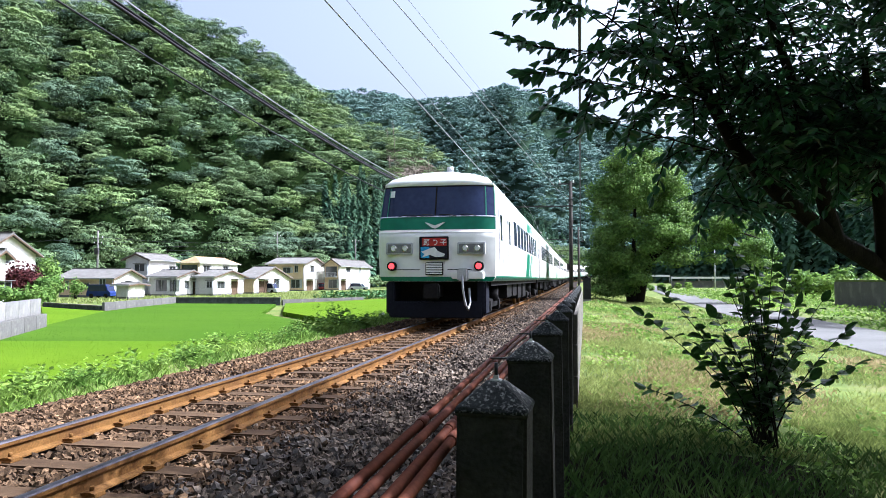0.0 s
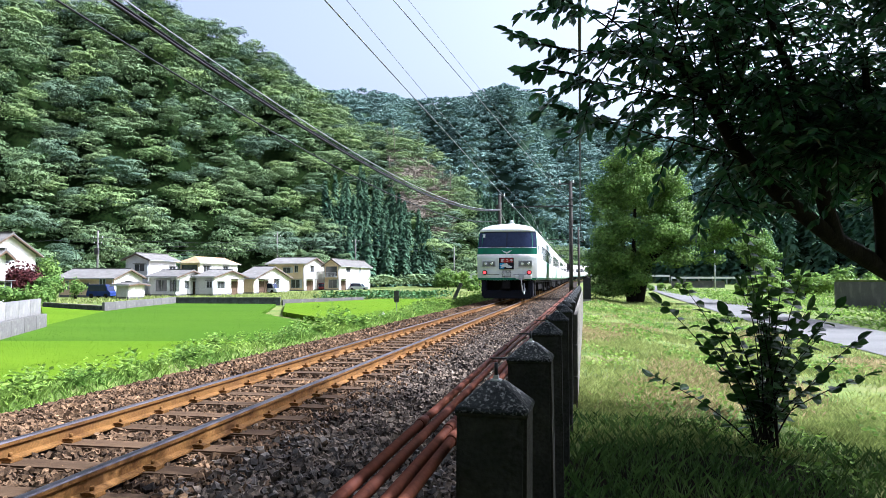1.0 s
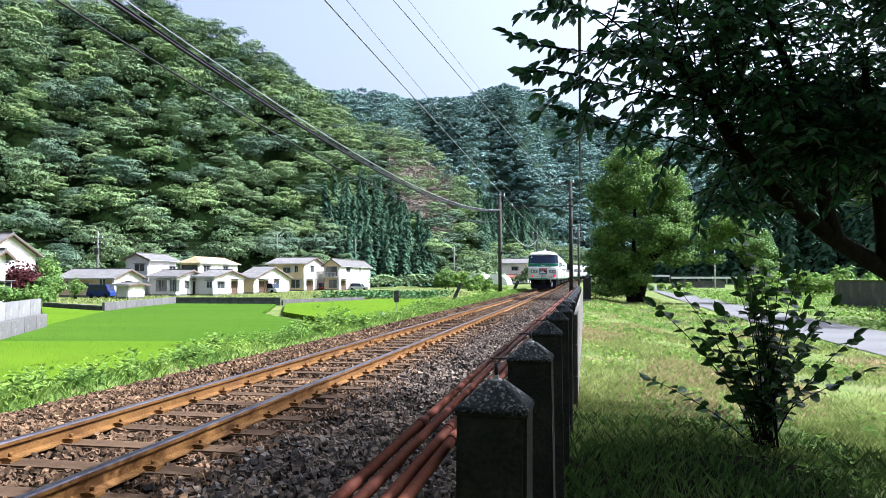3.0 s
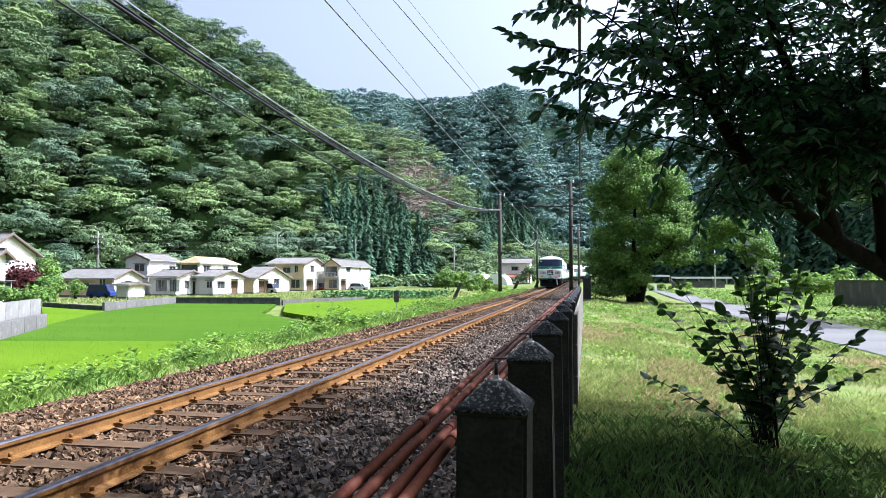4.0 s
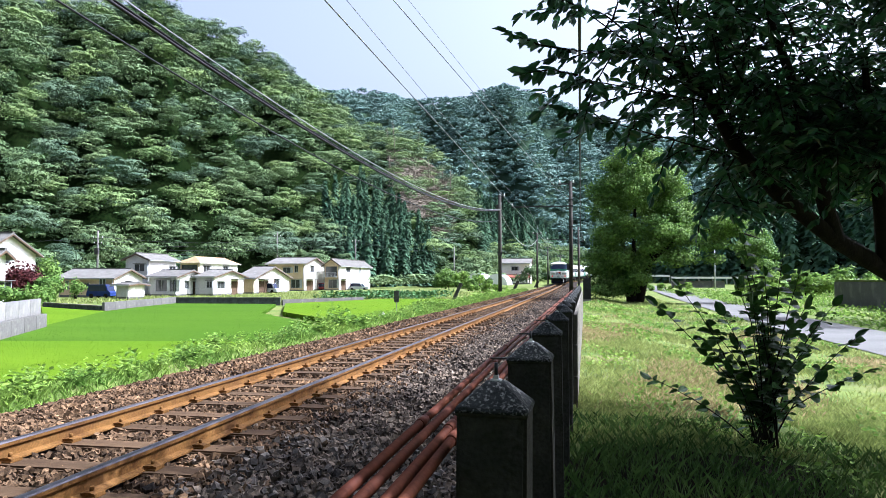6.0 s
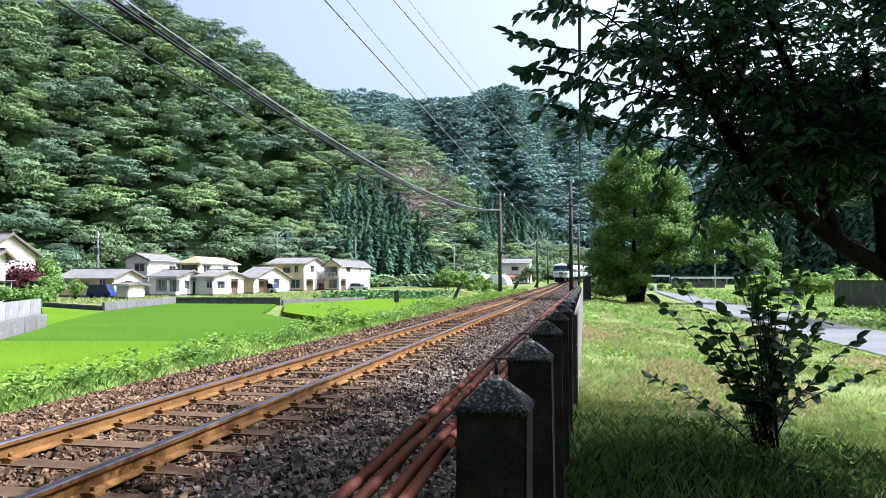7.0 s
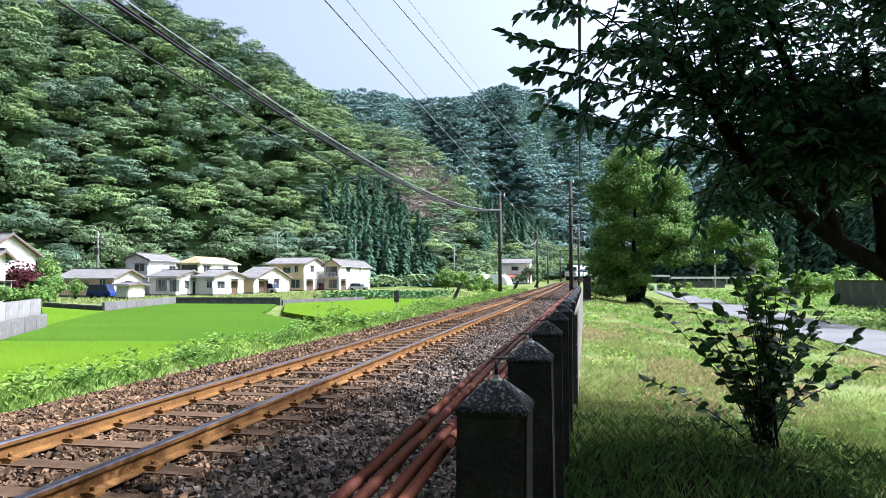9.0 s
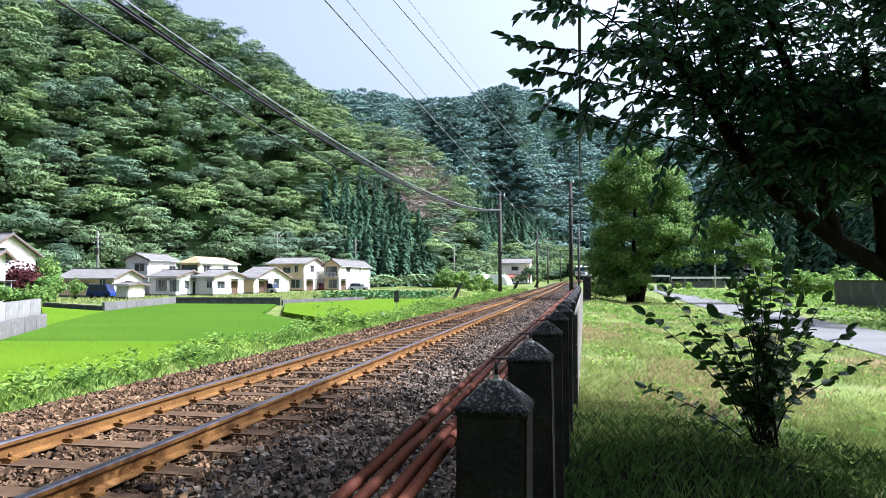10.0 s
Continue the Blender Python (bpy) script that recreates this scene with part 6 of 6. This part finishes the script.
# ---- vehicles ----
def vehicle(x, y, z, turn, length, height, paint, label, van=False):
    v = empty("parked_car", pose(x, y, z, 0, 0, turn), label, "car")
    hl, w = length / 2, 0.78
    low = height * 0.5
    bm = bmesh.new()
    prism(bm, [(-hl, 0.3), (hl, 0.3), (hl, low * 0.85), (hl * 0.9, low), (-hl * 0.97, low), (-hl, low * 0.9)], -w, w)
    part("body", bm, paint, v)
    top = [(-hl * 0.95, low), (hl * (0.8 if van else 0.5), low), (hl * (0.62 if van else 0.2), height), (-hl * (0.93 if van else 0.7), height)]
    bm = bmesh.new()
    prism(bm, top, -w * 0.93, w * 0.93)
    part("cabin", bm, paint, v)
    for s in (-1, 1):
        bm = bmesh.new()
        k = s * w * 0.94
        prism(bm, [(-hl * 0.85, low + 0.05), (hl * (0.68 if van else 0.38), low + 0.05), (hl * (0.55 if van else 0.16), height - 0.1), (-hl * (0.85 if van else 0.64), height - 0.1)], min(k, k + s * 0.02), max(k, k + s * 0.02))
        part("side_glass", bm, GLASS_DARK, v)
        for a in (-0.6, 0.62):
            bm = bmesh.new()
            tube(bm, [(a * hl, s * w * 0.8, 0.3), (a * hl, s * w * 1.01, 0.3)], 0.3, 16)
            part("wheel", bm, UNDER, v)
    bm = bmesh.new()
    prism(bm, [(hl * (0.82 if van else 0.52), low + 0.04), (hl * (0.64 if van else 0.22), height - 0.08), (hl * (0.62 if van else 0.2), height - 0.08), (hl * (0.78 if van else 0.48), low + 0.04)], -w * 0.85, w * 0.85)
    part("windscreen", bm, GLASS_DARK, v)
    return v


PAINT_BLUE = mat("blue_car_paint", (0.015, 0.025, 0.1), (0.02, 0.035, 0.14), 1, 0.25, 0, spread=0)
PAINT_RED = mat("red_car_paint", (0.2, 0.03, 0.02), (0.26, 0.04, 0.03), 1, 0.3, 0, spread=0)
PAINT_SILVER = mat("silver_car_paint", (0.4, 0.42, 0.45), (0.5, 0.52, 0.55), 1, 0.3, 0, metal=0.3, spread=0)
vehicle(-60.2, 81.0, -1.1, 0, 3.4, 1.75, PAINT_BLUE, "dark blue minivan parked beside the tan house", True)
vehicle(-69.5, 80.0, -1.1, 180, 3.4, 1.8, WHITE_PAINT, "white van parked among garden bushes", True)
vehicle(-52.0, 112.0, -1.1, 0, 4.3, 1.75, PAINT_SILVER, "silver estate car parked before a white house", True)
vehicle(-52.5, 141.0, -1.1, 0, 3.8, 1.6, PAINT_RED, "dark red hatchback parked between houses")
vehicle(-46.5, 146.0, -1.1, 0, 4.4, 1.6, PAINT_SILVER, "grey car parked before the white house")


# ---- garden trees, hedges, crops ----
def bush(x, y, z, spread_x, spread_y, tall, count, size, material, label, seed, name="bush"):
    rng = np.random.default_rng(seed)
    b = empty(name, pose(x, y, z), label, "bush" if name == "bush" else "tree")
    lobes = []
    for _ in range(max(5, int(spread_x * 3))):
        lobes.append((rng.uniform(-1, 1) * spread_x * 0.7, rng.uniform(-1, 1) * spread_y * 0.7, rng.uniform(0.25, 0.75) * tall, tall * rng.uniform(0.2, 0.34), tall * rng.uniform(0.18, 0.3)))
    V = leaf_cloud(rng, lobes, count, size)
    raw("foliage", V, np.arange(len(V)).reshape(-1, 4), material, b, "uneven leafy mass")
    bm = bmesh.new()
    for _ in range(3):
        tx, ty = rng.uniform(-0.4, 0.4) * spread_x, rng.uniform(-0.4, 0.4) * spread_y
        tube(bm, [(tx * 0.2, ty * 0.2, -0.3), (tx * 0.6, ty * 0.6, tall * 0.35), (tx, ty, tall * 0.7)], [0.07, 0.05, 0.02], 6)
    part("trunk", bm, BARK, b)
    return b


bush(-51.8, 58.0, -1.1, 1.5, 1.5, 5.2, 5600, 0.16, RED_LEAF, "dark red maple beside the white house", 1, "maple_tree")
bush(-48.8, 58.0, -1.1, 1.5, 1.4, 2.9, 2200, 0.17, LEAF_MID, "rounded green garden shrub beside a van", 2)
bush(-37.0, 42.0, -1.1, 2.6, 1.5, 2.4, 2400, 0.13, LEAF_MID, "green garden hedge behind the block wall", 3)
bush(-61.5, 72.0, -1.1, 1.6, 1.6, 5.0, 2200, 0.2, LEAF_MID, "light green garden tree behind the hedge", 4)
bush(-60.9, 77.0, -1.1, 1.0, 1.0, 2.9, 1200, 0.13, LEAF_MID, "slim green garden tree before the tan house", 5)
bush(-78.5, 104.0, -1.1, 4.5, 2.0, 6.5, 2400, 0.26, FOREST, "dark green trees behind the tan house", 6)
bush(-28.5, 150.0, -0.6, 3.0, 2.0, 4.4, 1800, 0.26, LEAF_MID, "yellow-green shrub at the field's edge", 7)
bush(-25.5, 140.0, -0.7, 3.2, 2.0, 3.2, 1800, 0.24, LEAF_MID, "green shrub at the field's edge", 8)
bush(-20.5, 132.0, -0.6, 3.6, 2.0, 3.4, 1800, 0.24, WEED, "green shrub at the field's edge", 9)
bush(-16.5, 118.0, -0.6, 3.0, 2.0, 2.3, 1600, 0.2, LEAF_MID, "green shrub at the field's edge", 10)
bush(-13.0, 100.0, -0.5, 3.0, 3.0, 1.5, 1500, 0.18, WEED, "low green bush beside the line", 11)
bush(-12.0, 170.0, 0.4, 4.0, 2.0, 4.4, 1600, 0.26, FOREST, "dark green bush near the farmhouse", 12)
bush(17.5, 60.0, -0.25, 6.0, 2.5, 2.3, 3200, 0.2, WEED, "tangled green bushes beyond the path", 13)
bush(12.8, 55.0, -0.25, 2.2, 2.0, 1.5, 2200, 0.16, WEED, "tangled green bushes beyond the path", 14)
bush(26.0, 75.0, -0.25, 6.0, 2.5, 3.0, 2400, 0.24, LEAF_MID, "tangled green bushes beyond the path", 15)
bush(10.5, 90.0, -0.2, 4.0, 2.0, 1.2, 1400, 0.2, WEED, "low green bushes along the road", 16)


def build_crops():
    """Leafy vegetable rows between the paddies and the houses."""
    rng = np.random.default_rng(40)
    P, D = [], []
    for row in range(7):
        y = 80 + row * 2.6
        for x in np.arange(-31, -17, 0.45):
            for _ in range(9):
                P.append((x + rng.normal(0, 0.15), y + rng.normal(0, 0.2), -1.05 + rng.uniform(0.0, 0.75)))
                D.append(rng.normal(0, 1, 3) * (1, 1, 0.4) + (0, 0, 0.5))
    n = len(P)
    ob = leaf_mesh("vegetable_rows", P, D, rng.uniform(0.25, 0.5, n), rng.uniform(0.16, 0.28, n), CROP, rng)
    tagged(ob, "rows of dark bluish-green vegetables beyond the paddy", "crops", kind="stuff")
    n = 9000
    x, y = rng.uniform(-60, -12, n), 62 + 60 * rng.random(n)
    blades("meadow_grass", x, y, ground_z(x, y), 0.26, 0.06, 0.6, BLADE, rng, "tall green grass before the houses", "grass")


CROP = mat("vegetable_leaf", (0.035, 0.1, 0.03), (0.08, 0.17, 0.06), 1.0, 0.5, 0, spread=0.35, island=True)
build_crops()


# ---- film tunnels, field posts, marker ----
def tunnel(x, y, z, length, r, label):
    t = empty("film_tunnel", pose(x, y, z), label, "greenhouse", "film tunnels by the farmhouse")
    bm = bmesh.new()
    pts = [(r * math.cos(a), r * math.sin(a) * 1.0) for a in np.linspace(0, math.pi, 13)]
    prism(bm, pts, -length / 2, length / 2)
    part("film", bm, SHEET_WHITE, t, "white plastic film")
    for i in range(6):
        y0 = -length / 2 + i * length / 5
        bm = bmesh.new()
        tube(bm, [(a * 1.01, y0, b * 1.01) for a, b in pts], 0.03, 5)
        part("hoop", bm, GREY_METAL, t)


tunnel(-22.3, 160, 0.0, 12, 2.6, "long white plastic film tunnel beside the farmhouse")
tunnel(-17.6, 158, 0.0, 12, 2.4, "long white plastic film tunnel beside the farmhouse")


def small_post(name, x, y, z, size, tilt, material, label):
    bm = bmesh.new()
    box(bm, -size[0], size[0], -size[1], size[1], -0.25, size[2], bevel=min(size[:2]) * 0.3)
    ob = part(name, bm, material)
    ob.matrix_basis = pose(x, y, z, 0, tilt, 0)
    return tagged(ob, label, "post")


s = empty("field_sign", pose(-11.64, 44.5, -0.9), "dark flat sign board on a thin pale stake", "sign")
part("board", boxes((-0.16, 0.16, -0.02, 0.02, 0.75, 1.5), bevel=0.008), DARK_METAL, s)
part("stake", boxes((-0.03, 0.03, -0.02, 0.02, -0.3, 0.8)), GREY_METAL, s)
small_post("marker_post", -7.26, 26.1, -0.32, (0.11, 0.03, 0.42), -24, SHEET_WHITE, "leaning white trackside marker board")
small_post("leaning_post", -12.0, 68.3, -0.5, (0.16, 0.16, 1.6), 24, DARK_METAL, "dark leaning post beside the field")
small_post("leaning_post", -8.9, 98.0, -0.2, (0.2, 0.2, 1.4), 26, DARK_METAL, "dark leaning post beside the field")
small_post("leaning_post", -7.2, 118.0, -0.1, (0.2, 0.2, 1.3), 26, DARK_METAL, "dark leaning post beside the field")


def cabinet(x, y):
    c = empty("relay_cabinet", pose(x, y, 0), "dark trackside relay cabinet behind the fence end", "cabinet")
    part("body", boxes((-0.22, 0.22, -0.2, 0.2, 0.15, 1.4), bevel=0.02), WIRE, c)
    part("door", boxes((-0.18, 0.18, -0.215, -0.202, 0.25, 1.3), bevel=0.005), WIRE, c)
    part("foot", boxes((-0.24, 0.24, -0.22, 0.22, -0.05, 0.15)), CONCRETE, c)


cabinet(0.45, 43.0)


# ---- beyond the path ----
wall_line("river_wall", [(13.5, 110), (21.0, 110)], -0.3, 1.0, 0.4, CONCRETE, "pale concrete wall at the far road", CONCRETE)
wall_line("river_wall", [(25.5, 95), (36.0, 92)], -0.3, 1.1, 0.4, CONCRETE, "pale concrete wall at the far road", CONCRETE)
b = empty("concrete_bank", pose(0, 0, 0), "grey concrete bank with grass on top", "retaining wall")
part("bank_wall", boxes((15.3, 26, 36.0, 47.0, -0.6, 1.2), bevel=0.05), CONCRETE, b)
part("turf", boxes((15.35, 26, 36.05, 47.0, 1.2, 1.3), bevel=0.03), GRASS, b)


def guard_rail(x0, x1, y, z):
    g = empty("guard_rail", pose(0, 0, 0), "white steel guard rail along the far road", "guard rail")
    part("beam", boxes((x0, x1, y - 0.04, y + 0.04, z + 0.5, z + 0.8), bevel=0.02), WHITE_PAINT, g)
    n = int((x1 - x0) / 2)
    for i in range(n + 1):
        x = x0 + (x1 - x0) * i / n
        part("post", boxes((x - 0.06, x + 0.06, y + 0.045, y + 0.16, z - 0.4, z + 0.85)), GREY_METAL, g)


guard_rail(14.5, 25.0, 118.0, 0.9)
guard_rail(30.0, 44.0, 112.0, 0.7)
guard_rail(10.2, 14.0, 116.0, 1.2)


# ---- bare trunks on the cleared slope ----
def build_snags():
    rng = random.Random(14)
    for i in range(11):
        deg = rng.uniform(-15.6, -9.8)
        r = rng.uniform(285, 390)
        x, y = r * math.sin(radians(deg)), r * math.cos(radians(deg))
        z = float(ground_z(x, y))
        h = rng.uniform(7, 15)
        bm = bmesh.new()
        tube(bm, [(0, 0, -0.6), (rng.uniform(-0.3, 0.3), 0, h * 0.5), (rng.uniform(-0.5, 0.5), 0, h)], [0.3, 0.24, 0.1], 6)
        for _ in range(4):
            k = rng.uniform(0.5, 0.95) * h
            tube(bm, [(0, 0, k), (rng.uniform(-1.5, 1.5), 0.2, k + rng.uniform(0.2, 1.0))], [0.1, 0.04], 5)
        ob = part("bare_trunk", bm, SNAG)
        ob.matrix_basis = pose(x, y, z)
        tagged(ob, "pale bare tree trunk standing on the cleared slope", "dead tree", "bare trunks on the slope")
    rr = np.random.default_rng(15)
    V = []
    n = 5200
    deg, r = np.radians(rr.uniform(-15.4, -10.0, n)), rr.uniform(262, 385, n)
    x, y = r * np.sin(deg), r * np.cos(deg)
    z = ground_z(x, y) + 0.2
    a = rr.uniform(0, math.tau, n)
    L_ = rr.uniform(0.5, 2.2, n)
    d = np.stack([np.cos(a) * L_, np.sin(a) * L_, rr.uniform(-0.4, 0.8, n)], -1)
    p = np.stack([x, y, z], -1)
    u = np.array((0, 0, 0.3))
    V = np.stack([p - d, p + d, p + d + u, p - d + u], 1).reshape(-1, 3)
    ob = raw("felled_brush", V, np.arange(4 * n).reshape(-1, 4), SNAG)
    tagged(ob, "pale cut branches strewn over the cleared slope", "brush", kind="stuff")


SNAG = mat("dead_wood", (0.13, 0.11, 0.085), (0.24, 0.205, 0.16), 0.8, 0.9, 0.01, spread=0.35, island=True)
build_snags()


motions()
